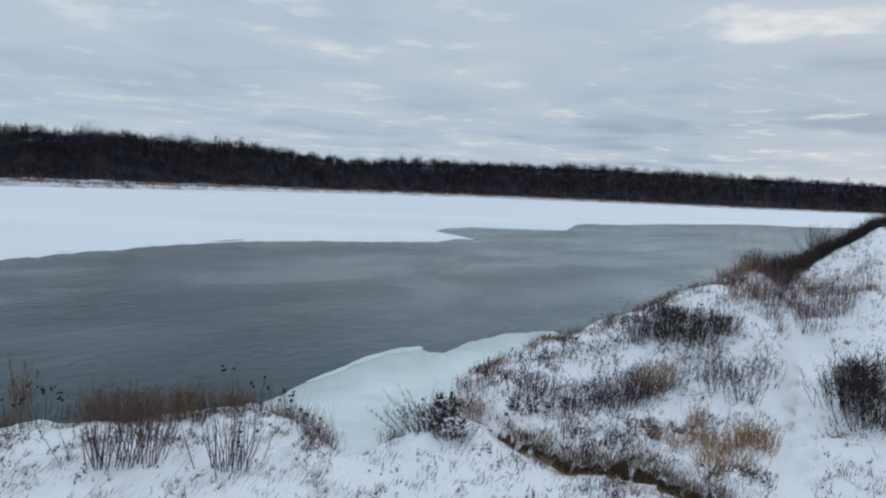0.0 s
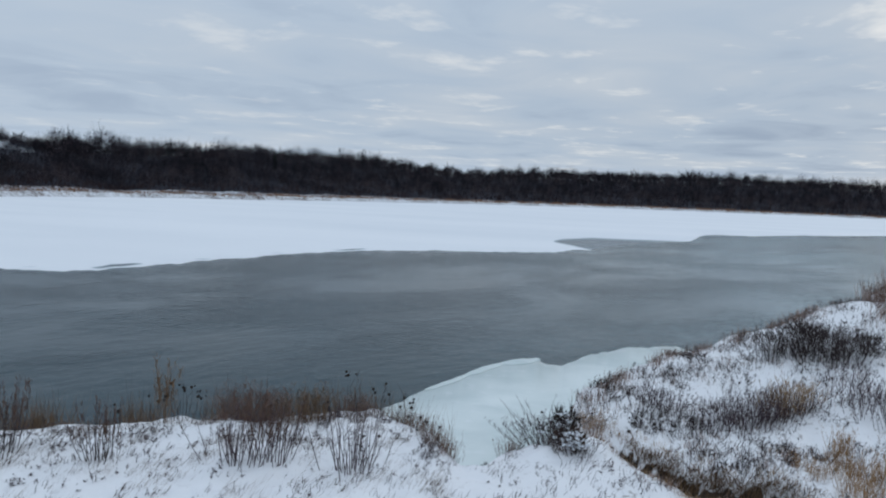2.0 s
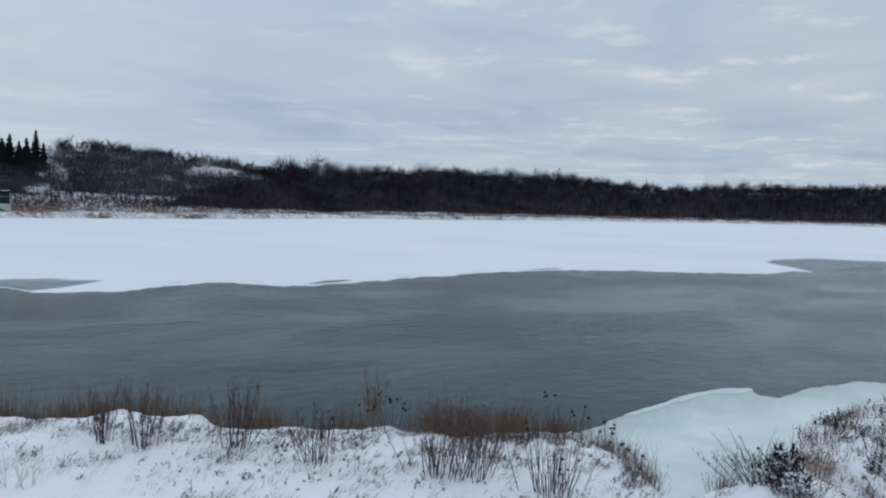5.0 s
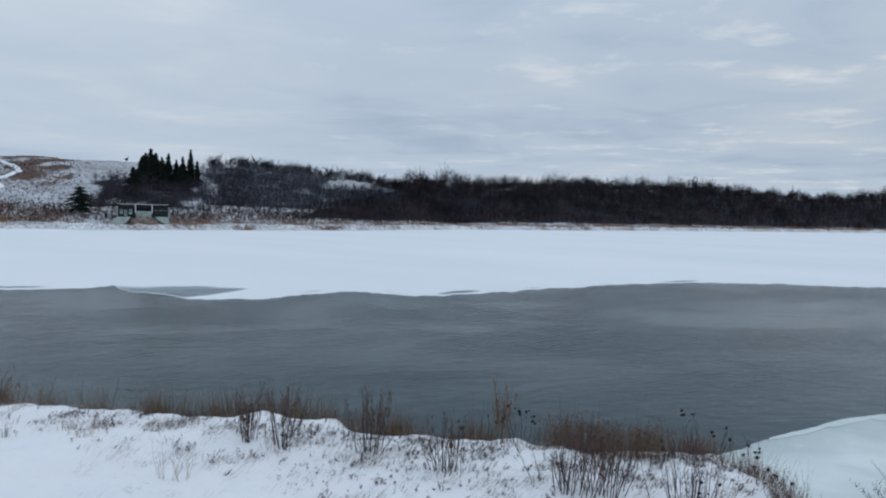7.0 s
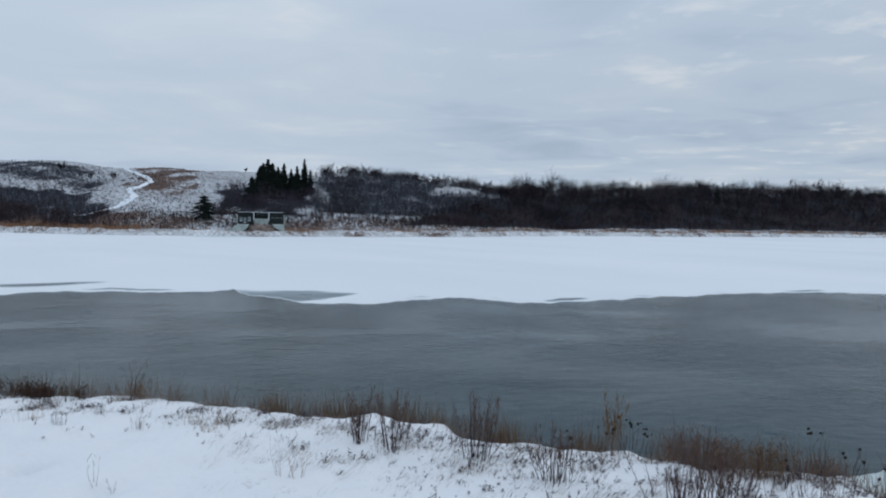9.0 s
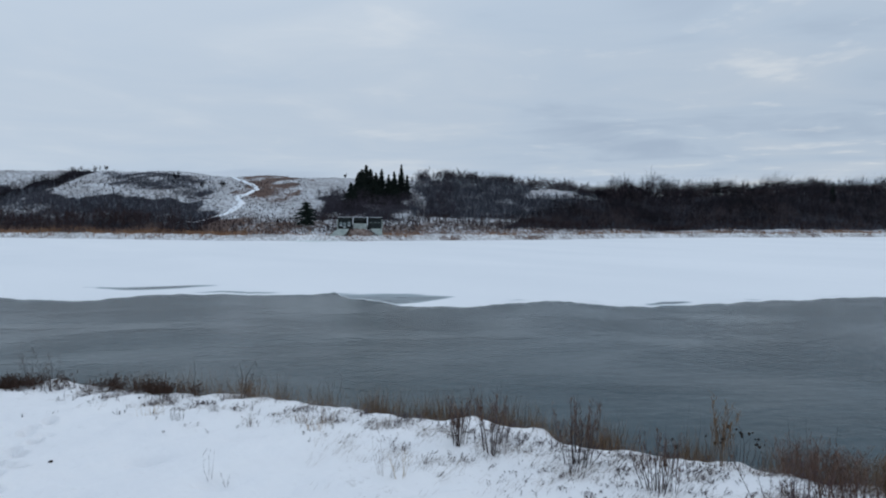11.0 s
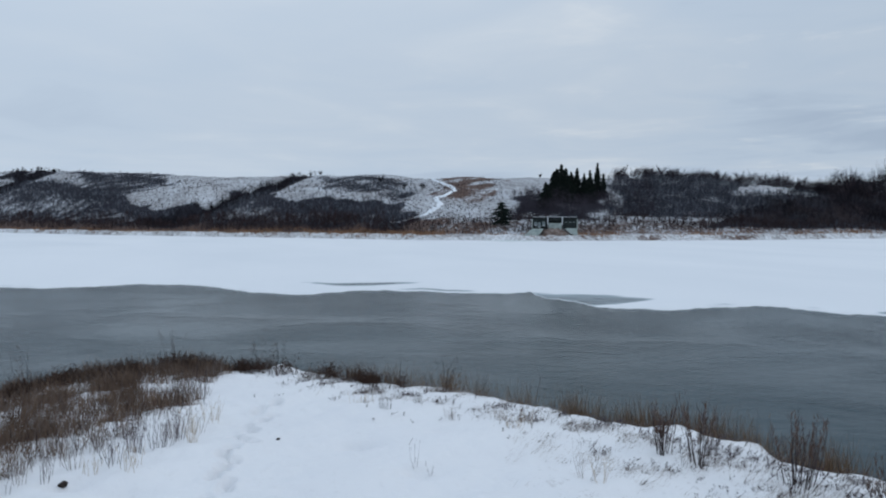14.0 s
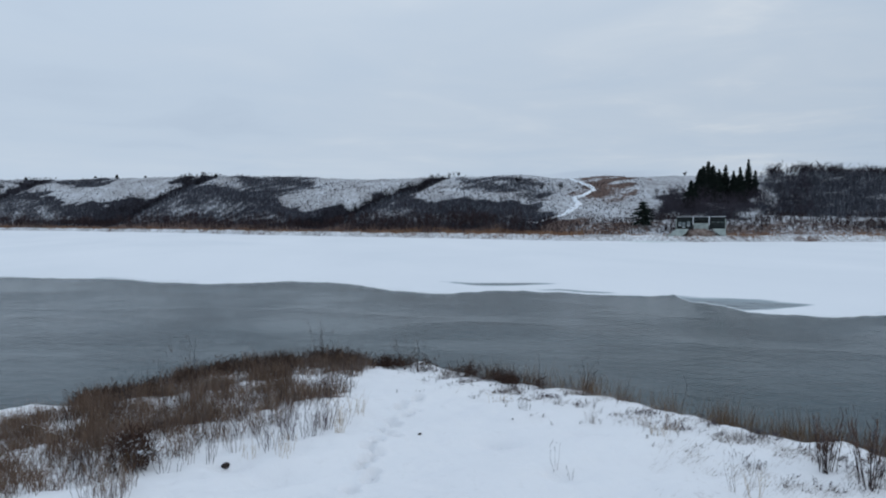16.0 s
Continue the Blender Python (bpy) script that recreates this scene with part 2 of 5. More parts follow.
M_PANEL = plain("black_painted_panel", (0.010, 0.013, 0.013), (0.035, 0.042, 0.042), rough=0.6, scale=1.2)
M_GLASSY = plain("dusty_pane", (0.16, 0.20, 0.21), (0.32, 0.38, 0.40), rough=0.35, scale=2.0)
M_TRAIL = plain("packed_trail_snow", (0.74, 0.79, 0.85), (0.86, 0.89, 0.93), scale=0.3)


# ---------------------------------------------------------------- geometry helpers
def curve_of(pairs):
    """A smooth function through a few (degrees, value) pairs."""
    xs = np.array([p[0] for p in pairs], float)
    ys = np.array([p[1] for p in pairs], float)
    return lambda a: np.interp(a, xs, ys)


def step(x, lo, hi):
    u = np.clip((np.asarray(x, float) - lo) / (hi - lo), 0, 1)
    return u * u * (3 - 2 * u)


def spot(az, d):
    """The plan point d metres out from the first eye, az degrees to the left of straight ahead."""
    a = np.radians(az)
    return -d * np.sin(a), d * np.cos(a)


_W = np.random.RandomState(7)
_WAVES = [(_W.uniform(0.6, 1.6), _W.uniform(0, 6.283), _W.uniform(0, 6.283)) for _ in range(14)]


def ripple(x, y, scale):
    """Smooth unevenness of about -1 to 1 with features of the given size."""
    s = np.zeros_like(np.asarray(x, float))
    for k, (fr, ph, di) in enumerate(_WAVES):
        s = s + np.sin((np.cos(di) * x + np.sin(di) * y) * fr * 6.283 / scale + ph + 0.7 * np.sin((np.sin(di) * x - np.cos(di) * y) * 3.1 / scale + 2 * ph))
    return s / 5.0


def mesh_object(name, verts, faces, mat, smooth=True):
    me = bpy.data.meshes.new(name)
    verts = np.asarray(verts, np.float32)
    faces = np.asarray(faces, np.int32)
    n, k = faces.shape
    me.vertices.add(len(verts))
    me.vertices.foreach_set("co", verts.ravel())
    me.loops.add(n * k)
    me.loops.foreach_set("vertex_index", faces.ravel())
    me.polygons.add(n)
    me.polygons.foreach_set("loop_start", np.arange(0, n * k, k, dtype=np.int32))
    me.polygons.foreach_set("loop_total", np.full(n, k, np.int32))
    me.polygons.foreach_set("use_smooth", np.full(n, smooth))
    me.materials.append(mat)
    me.update(calc_edges=True)
    me.validate()
    return new(name, me)


def grid_faces(nu, nv):
    i, j = np.meshgrid(np.arange(nu - 1), np.arange(nv - 1), indexing="ij")
    a = (i * nv + j).ravel()
    return np.stack([a, a + nv, a + nv + 1, a + 1], 1)[:, ::-1]


def add_attr(ob, name, values):
    at = ob.data.attributes.new(name, "FLOAT", "POINT")
    at.data.foreach_set("value", np.asarray(values, np.float32).ravel())


# ---------------------------------------------------------------- near bank
BENCH = 2.6
RIM = curve_of([(-180, 2600), (-110, 2600), (-75, 400), (-55, 120), (-42, 70), (-31, 50), (-29, 48), (-27, 45), (-26.2, 38), (-25.5, 34), (-23.6, 31), (-21.4, 29),
                (-18.3, 27), (-14.3, 25), (-10, 23), (-4.8, 21), (-2.1, 19.6), (-1.0, 17.6), (0.3, 15.9), (3.6, 15.3), (5.3, 14.5), (7.6, 14.3), (10.3, 15.6), (12.2, 16.6),
                (14.4, 17.5), (16.5, 17.5), (18.3, 17.0), (20.6, 16.7), (24.5, 16.7), (31.7, 17.1), (38.5, 17.0), (42.5, 17.4), (43.6, 18.1), (50.8, 19.0), (56, 19.6),
                (61.6, 20.8), (67, 22.7), (73.2, 23.6), (76, 25.0), (81.4, 26.7), (87, 27.6), (93, 27.3), (98, 25.8), (102, 24.7), (105, 24.4), (109, 25.0), (116, 30), (125, 60), (140, 300), (155, 2600), (180, 2600)])
RIM_Z = curve_of([(-180, 12), (-60, 11), (-42, 9), (-31, 7.05), (-29.2, 5.95), (-27.2, 5.0), (-25.5, 5.1), (-23.6, 5.42), (-21.4, 5.15), (-18.3, 4.7), (-14.3, 3.93), (-10, 3.56),
                  (-4.8, 3.1), (-2.1, 2.9), (0, 2.6), (30, 2.62), (42, 2.66), (52, 2.72), (70, 2.74), (80, 2.66), (100, 2.6), (110, 2.4), (140, 6), (180, 12)])
GULLY = curve_of([(-40, 11.5), (-30, 12.6), (-19.4, 13.9), (-15.2, 14.2), (-10.7, 14.5), (-7, 15.2), (-4.7, 16.1), (-2.5, 17.0), (0, 17.0)])


def bank_height(az, d):
    """The near bank's ground over the river at (az, d); also how much bare soil shows."""
    rim = RIM(az)
    x, y = spot(az, d)
    top = RIM_Z(az)
    base = BENCH + (EYE - 1.6 - BENCH) * step(np.abs((az - 38 + 180) % 360 - 180), 78, 112)
    hill = step(d, GULLY(az) - 0.5, np.minimum(rim, 60)) * np.where(az < 0, 1, 0)
    flat = np.where(az < 0, base + (top - base) * hill, base + (top - base) * step(d, 10, np.minimum(rim, 60)))
    z = flat + 0.10 * ripple(x, y, 5.0) + 0.05 * ripple(x + 31, y - 7, 1.7) + 0.02 * ripple(x - 3, y + 11, 0.6)
    # the rise on which the viewer stands
    z = z + (EYE - 1.6 - base) * (1 - step(d, 1.0, 10.0))
    z = np.where(d < 1.0, EYE - 1.6, z)
    # a line of footprints over the open snow, and one down the path
    for k in range(20):
        wob = 0.7 * math.sin(1.9 * k) + 0.35 * math.sin(5.3 * k + 1)
        for fa, fd, deep in ((85.2 - 0.26 * k + wob, 14.4 + 0.36 * k, 0.26 + 0.10 * math.sin(3.1 * k)), (-28.6 + 0.17 * k + 0.8 * (k % 2), 15.4 + 0.62 * k, 0.14)):
            fx, fy = spot(fa, fd)
            q = ((x - fx) / 0.16) ** 2 + ((y - fy) / 0.15) ** 2
            z = z - deep * np.exp(-q * q) + 0.03 * np.exp(-((np.sqrt(q) - 1.7) / 0.5) ** 2)
    # wind-scooped hollows in the open snow
    for fa, fd, deep, rad in ((73.9, 17.2, 0.17, 0.50), (91.5, 15.8, 0.14, 0.7), (66.6, 17.9, 0.10, 0.5), (69.3, 15.5, 0.10, 0.45), (94.9, 16.8, 0.16, 0.5), (79.0, 14.6, 0.12, 0.8), (62.0, 16.0, 0.08, 0.9), (54.0, 14.3, 0.10, 0.8)):
        fx, fy = spot(fa, fd)
        q = ((x - fx) * 0.5 + (y - fy) * 0.85) ** 2 / rad ** 2 + ((x - fx) * 0.85 - (y - fy) * 0.5) ** 2 / (0.4 * rad) ** 2
        z = z - 1.6 * deep * np.exp(-q)
    # eroded gully at the foot of the right-hand slope
    g = GULLY(az)
    strip = np.exp(-((d - g - 0.12 * ripple(x, y, 1.4)) / (0.40 + 0.10 * ripple(x + 5, y, 2.0))) ** 2) * step(az, -29, -24) * (1 - step(az, -3.2, -1.6))
    z = z - 0.14 * strip
    run = step(az, -28, -23) * (1 - step(az, -6.0, -4.6))
    brow = g + 0.02 * ripple(x, y, 0.6) + 0.07 * np.sin(az * 1.13) + 0.05 * np.sin(az * 2.9 + 1)
    z = z + (0.22 + 0.04 * np.sin(az * 0.83 + 2) + 0.05 * np.sin(az * 3.7)) * run * step(d, brow - 0.05, brow + 0.28) * (1 - step(d, brow + 0.5, brow + 4.0))
    soil = np.clip(run * 1.6, 0, 1) * step(d, brow - 0.32, brow - 0.12) * (1 - step(d, brow + 0.06, brow + 0.26)) * np.clip(0.80 + 0.45 * ripple(x, y, 0.35), 0, 1)
    # rounded lip, then the cut face down to the river
    over = d - rim
    lip = np.clip(1 + over / 1.2, 0, 1) ** 2 * 0.04
    z = z - np.where(over < 0, lip, 0.04)
    fall = np.where(az > -1, 1.35, np.where(rim > 33, 0.8, 0.95))
    z = np.where(over > 0, z - over * fall, z)
    soil = np.maximum(soil, step(over, 0.25, 0.9) * 0.9)
    return np.maximum(z, -1.2), soil


def bank_z(az, d):
    return float(bank_height(np.float64(az), np.float64(d))[0])


def make_near_bank():
    az = np.concatenate([np.arange(-180, -60, 4.0), np.arange(-60, -34, 1.0), np.arange(-34, 0, 0.2), np.arange(0, 78, 0.33), np.arange(78, 90, 0.22), np.arange(90, 113, 0.33), np.linspace(113, 180, 23)])
    rim = RIM(az)
    close = np.array([0.002, 0.6, 1.2, 2.0, 3.0, 4.0, 5.0, 6.0, 7.0])
    v = np.linspace(0, 1, 200)
    inner = np.concatenate([np.repeat(close[None, :], len(az), 0), 8.0 * (rim[:, None] / 8.0) ** v[None, :]], 1)
    outer = rim[:, None] + np.linspace(0.12, 1, 16)[None, :] ** 1.3 * np.maximum(5.0, RIM_Z(az) * 1.6)[:, None]
    d = np.concatenate([inner, outer], 1)
    a = np.repeat(az[:, None], d.shape[1], 1)
    # unevenness of the rim's line
    x0, y0 = spot(a, d)
    jit = 0.28 * ripple(x0, y0, 2.6) * step(d / rim[:, None], 0.8, 1.0) * (rim[:, None] < 60)
    z, soil = bank_height(a, d)
    x, y = spot(a, d + jit)
    ob = mesh_object("near_bank_ground", np.stack([x, y, z], -1).reshape(-1, 3), grid_faces(len(az), d.shape[1]), M_SNOW)
    add_attr(ob, "soil", soil)
    bare = np.where((a < 0), 0.55, 0.2) * step(d, 8, 12)
    track = np.exp(-((a + 27.3 + 0.0 * d) / 1.6) ** 2) * (a < 0)
    bare = bare * (1 - track) * np.where(a > 60, 0.25, 1)
    bare = np.maximum(bare, 0.55 * step(d / rim[:, None], 0.86, 0.98))
    add_attr(ob, "litter", bare)
    return tagged(ob, "snow-covered river bank with a bare eroded gully and worn footpath", "ground", kind="structure")


near_bank = make_near_bank()

# ---------------------------------------------------------------- far valley side
SHORE = curve_of([(-70, 2600), (-50, 1700), (-31, 1120), (-22, 850), (-9.4, 690), (2, 550), (13, 425), (25, 335), (31, 312), (42, 257), (48, 243), (58, 230), (68, 236), (77, 262), (85, 294), (92, 337), (101, 440),
                  (108, 545), (120, 900), (140, 1800), (160, 2600)])
SKY_EL = curve_of([(-70, 1.0), (-31, 1.15), (-10, 1.45), (0, 1.35), (8, 1.05), (16, 1.75), (25, 1.75), (33, 1.55), (36, 1.55), (39, 1.65), (43, 2.1), (47, 2.5), (53, 2.8), (59, 2.9), (64, 2.97), (67, 2.82),
                   (70, 3.1), (76, 3.12), (79, 2.9), (83, 2.88), (87, 3.0), (92, 3.1), (96, 3.1), (99, 2.9), (104, 2.7), (112, 2.45), (160, 1.0)])


def rise(az):
    return np.clip(0.42 * SHORE(az), 105, 330)


def far_height(az, s):
    D = SHORE(az)
    S = rise(az)
    top = EYE + (D + S) * np.tan(np.radians(SKY_EL(az)))
    x, y = spot(az, D + s)
    u = s / S
    # side valleys that cut the slope slantwise
    cut = 0
    for a0, lean, w, deep in ((77.0, 13.0, 1.7, 0.26), (95.0, 9.5, 1.6, 0.28), (106.0, 8.0, 1.5, 0.26), (69.4, 1.0, 1.2, 0.12), (37.5, -5.0, 2.0, 0.2)):
        centre = a0 + lean * (1 - u)
        cut = cut + deep * np.exp(-((az - centre) / w) ** 2) * np.sin(np.clip(u, 0, 1) * np.pi) ** 0.7
    prof = 0.10 * step(u, 0.05, 0.2) + 0.90 * step(u, 0.12, 1.02)
    spur = step(az, 68, 70) * (0.10 * step(u, 0.25, 0.45) - 0.10 * step(u, 0.5, 0.75))
    z = 1.6 * step(s, -2, 4) + 1.3 * step(s, 5, 18) + (top - 2.9) * np.clip(prof - cut + spur, 0, 2)
    z = z - 1.2 * (1 - step(s, -14, -1))
    # drifted lumps along the foot of the bank
    z = z + 0.42 * step(s, -3, 1) * (1 - step(s, 4, 9)) * ripple(x, y, 6.5)
    rough = step(s, 2, 30)
    z = z + rough * (0.7 * ripple(x, y, 38) + 0.25 * ripple(x + 9, y, 11))
    return z, cut


def wedge(az, u, low=0.0):
    """The open snow under the skyline trees, between the frosted grove and the dark woods."""
    az = az + 0.35 * np.sin(az * 5.1 + 9 * u) + 0.25 * np.sin(az * 11.3)
    u = u + 0.02 * np.sin(az * 7.7)
    k = np.clip((az - 39.0) / 4.6, 0, 1)
    lo, hi = 0.945 - 0.14 * k - low, 0.955 - 0.05 * k
    return step(az, 38.7, 39.3) * (1 - step(az, 43.6, 44.6)) * step(u, lo - 0.02, lo + 0.02) * (1 - step(u, hi - 0.01, hi + 0.03))


GULLIES = ((77.0, 13.0, 1.35), (95.0, 9.5, 1.35), (106.0, 8.0, 1.3))


def cover_at(az, s):
    """How thickly trees and brush stand, 0 to 1, and how brown the open grass is."""
    u = s / rise(az)
    x, y = spot(az, SHORE(az) + s)
    n = ripple(x, y, 45)
    n2 = ripple(x + 13, y, 17)
    open_snow = wedge(az, u, 0.13)
    az = az + 0.7 * ripple(x + 40, y, 34) + 0.35 * ripple(x, y + 20, 13)
    dark = (1 - step(az - 12 * np.clip(0.72 - u, 0, 0.6), 38.5, 41)) * step(s, 10, 18)
    grove = step(az, 38, 40) * (1 - step(az, 52, 54)) * np.clip(0.66 + 0.10 * n2, 0, 1) * step(u, 0.24, 0.32) * (1 - step(u, 0.95, 1.02))
    thicket = step(az, 51.3, 55) * (1 - step(az, 60.5, 62.0)) * step(u, 0.20, 0.28) * (1 - step(u + 0.05 * n, 0.58, 0.70)) * np.clip(0.68 + 0.2 * n2, 0, 0.9)
    # lower slopes: a brush edge that dips and climbs from spur to spur
    edge = np.interp(az, [67.8, 69, 71.5, 74, 76, 78, 80.5, 84, 86, 88, 90.5, 93, 96, 98, 101.5, 104, 106, 112], [0.40, 0.58, 0.48, 0.46, 0.50, 0.47, 0.62, 0.50, 0.42, 0.38, 0.52, 0.62, 0.74, 0.60, 0.52, 0.42, 0.66, 0.60])
    under = edge + 0.025 * n2 - u
    lower = step(az, 68.0, 69.5) * step(u, 0.08, 0.14) * step(under, 0.0, 0.05) * np.clip(0.57 + 0.38 * np.exp(-((under - 0.06) / 0.09) ** 2) + 0.12 * n2, 0.35, 1)
    top1 = np.exp(-((az - 72.0) / 3.9) ** 6) * step(u, 0.46, 0.56) * (1 - step(u, 0.93, 1.0))
    top2 = np.exp(-((az - 90.3) / 3.6) ** 6) * step(u, 0.42 + 0.14 * (1 - step(az, 87.5, 90)), 0.52 + 0.14 * (1 - step(az, 87.5, 90))) * (1 - step(u, 0.97, 1.03)) * 1.15
    top3 = step(az, 100.8, 102) * step(u, np.interp(az, [101, 104, 106], [0.72, 0.60, 0.88]), np.interp(az, [101, 104, 106], [0.78, 0.66, 0.93])) * (1 - step(u, 0.92, 1.0)) * 1.2
    upper = np.clip((top1 + top2 + top3) * (0.57 + 0.14 * n2), 0, 0.85)
    low_bush = 0.9 * np.exp(-((az - 69.6) / 1.3) ** 4) * step(u, 0.22, 0.28) * (1 - step(u, 0.36, 0.42))
    gul = 0
    for a0, lean, w in GULLIES:
        gul = gul + np.exp(-((az - a0 - lean * (1 - u)) / (w * (0.62 + 0.6 * (1 - u)))) ** 4) * step(u, 0.1, 0.2) * (1 - step(u, 0.99, 1.06))
    cov = np.clip(np.maximum.reduce([dark, grove, thicket, lower, upper, low_bush, np.clip(gul, 0, 1)]), 0, 1) * (1 - open_snow)
    foot = 0.52 + 0.30 * step(az, 66, 68)
    grass = foot * step(s, 5.5, 9) * (1 - step(s, 22, 40)) + (0.34 + 0.14 * n2) * (1 - step(s, 3, 6))
    grass = grass + np.clip(step(az, 60.6, 62.2) * (1 - step(az, 66, 67.3)) * step(u, 0.45, 0.62) * (0.60 + 0.45 * n2 + 0.20 * n), 0, 1.0)
    grass = grass + 0.5 * step(az, 53, 62) * (1 - step(az, 62, 68)) * step(u, 0.9, 0.98)
    return cov, grass


def make_far_bank():
    az = np.concatenate([np.arange(-70, -33, 1.5), np.arange(-33, 111, 0.3), np.arange(111, 160.1, 2.5)])
    u = np.concatenate([[-0.12, -0.04, -0.01], np.linspace(0, 0.2, 16, endpoint=False), np.linspace(0.2, 1.1, 46), [1.25, 1.6, 2.2, 3.5, 6.0]])
    a = np.repeat(az[:, None], len(u), 1)
    s = rise(a) * u[None, :]
    z, cut = far_height(a, s)
    x, y = spot(a, SHORE(a) + s)
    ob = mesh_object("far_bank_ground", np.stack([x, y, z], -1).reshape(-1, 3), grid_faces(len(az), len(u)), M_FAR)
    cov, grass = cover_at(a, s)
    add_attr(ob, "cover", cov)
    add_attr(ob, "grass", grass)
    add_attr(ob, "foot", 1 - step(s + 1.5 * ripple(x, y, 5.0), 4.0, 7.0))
    return tagged(ob, "snow-dusted valley side with brown grass across the river", "ground", kind="structure")


far_bank = make_far_bank()


# ---------------------------------------------------------------- river and ice
def disc(name, radius, z, mat):
    ang = np.radians(np.arange(0, 360, 5.0))
    rr = np.array([0.1, 20, 60, 150, 400, 1200, radius])
    v = [(r * np.cos(q), r * np.sin(q), z) for q in ang for r in rr]
    n = len(rr)
    f = [((i % 72) * n + j, (i % 72) * n + j + 1, ((i + 1) % 72) * n + j + 1, ((i + 1) % 72) * n + j) for i in range(72) for j in range(n - 1)]
    return mesh_object(name, v, f, mat)


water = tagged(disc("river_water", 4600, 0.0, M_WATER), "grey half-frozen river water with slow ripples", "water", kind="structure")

ICE_EDGE = curve_of([(-60, 420), (-31, 320), (-25.6, 283), (-22, 268), (-18, 227), (-14, 200), (-10.3, 183), (-9.6, 156), (-7.5, 144), (-6, 137), (-4, 124), (-2.6, 114), (-2.2, 111.5), (-1.0, 111), (0.5, 103), (3.8, 100.5), (5.6, 97), (7.4, 98),
                     (12.6, 94), (16.8, 90), (20.9, 83.8), (25.2, 78.4), (29.4, 71.9), (31.3, 70), (34.7, 67.6), (37.7, 67.3), (41, 69), (43, 69.5), (46.5, 65.5), (49.5, 63.8), (51.5, 63.6), (54.1, 64.2), (57.4, 69.2),
                     (59.0, 72.2), (59.5, 75.5), (60.0, 74.5), (63, 73.8), (66, 74), (68, 76.2), (71, 78), (74, 77), (77, 74.7), (79, 75.5), (81.3, 78.2), (85, 87.5), (88, 90), (91.7, 92), (95.8, 91.4), (98.5, 96), (101.6, 103.5), (108, 113),
                     (120, 150), (150, 260)])


def wetness(az, d, e):
    """Where thin grey ice, slush and leads show in the sheet, 0 to about 1.3."""
    o = d - e
    along = np.radians(az) * 75
    run = 0.5 + 0.5 * ripple(along, 0 * along, 11.0)
    w = 0.50 * (1 - step(o, 0.0, 0.7)) * run
    # grey streaks a little way in from the edge
    thin = step(az, 9, 12) * (1 - step(az, 45, 48)) + step(az, 76, 79)
    reach = 1.4 + 1.3 * (0.5 + 0.5 * ripple(along + 50, 0 * along, 17.0))
    w = w + 1.15 * thin * np.clip(1.5 * run - 0.55, 0, 1) * np.exp(-((o - reach) / (0.55 + 0.25 * reach)) ** 2)
    # grey tongue under the pump house
    end = np.interp(az, [49.2, 51, 53.8, 57.4, 59.4], [72.6, 73.6, 75.2, 75.2, 76.4])
    start = np.interp(az, [49.2, 50.5, 52.5, 55.0, 57.0], [72.4, 70.5, 67.0, 65.0, 64.0])
    w = w + step(az, 48.8, 50.5) * (1 - step(az, 59.2, 59.7)) * (1 - step(d, end - 4.0, end + 1.6)) * step(o, 0.1, 0.7) * step(d, start - 1.2, start + 1.2) * 0.80
    # long leads upstream
    mid = np.interp(az, [67.5, 71.9, 74.8, 77.8], [86.3, 84.6, 84.5, 88.6])
    slim = np.clip(np.sin(np.clip((az - 67.5) / 10.3, 0, 1) * np.pi), 0, 1) ** 0.7
    w = w + 1.2 * slim * np.exp(-((d - mid) / (0.4 + 1.3 * slim)) ** 2)
    w = w + 0.9 * np.clip(np.sin(np.clip((az - 62.5) / 8.5, 0, 1) * np.pi), 0, 1) * np.exp(-((o - 2.2) / 0.9) ** 2)
    # wedge of open water downstream, and the ragged edge beyond it
    near = np.interp(az, [-2.2, 1.2], [112.5, 128.5])
    far = np.interp(az, [-10.2, -5.7, -2.2, 0.0, 1.2], [158, 152, 149, 139, 129.5])
    w = w + 0.95 * (1 - step(az, 0.2, 1.2)) * step(az, -10.3, -9.9) * step(d, near - 0.5, near + 2.5) * (1 - step(d, far - 9.0, far + 3.0))
    w = w + 1.0 * (1 - step(az, -11, -10)) * (1 - step(o, 2.0, 9 + 5 * np.sin(az)))
    return w


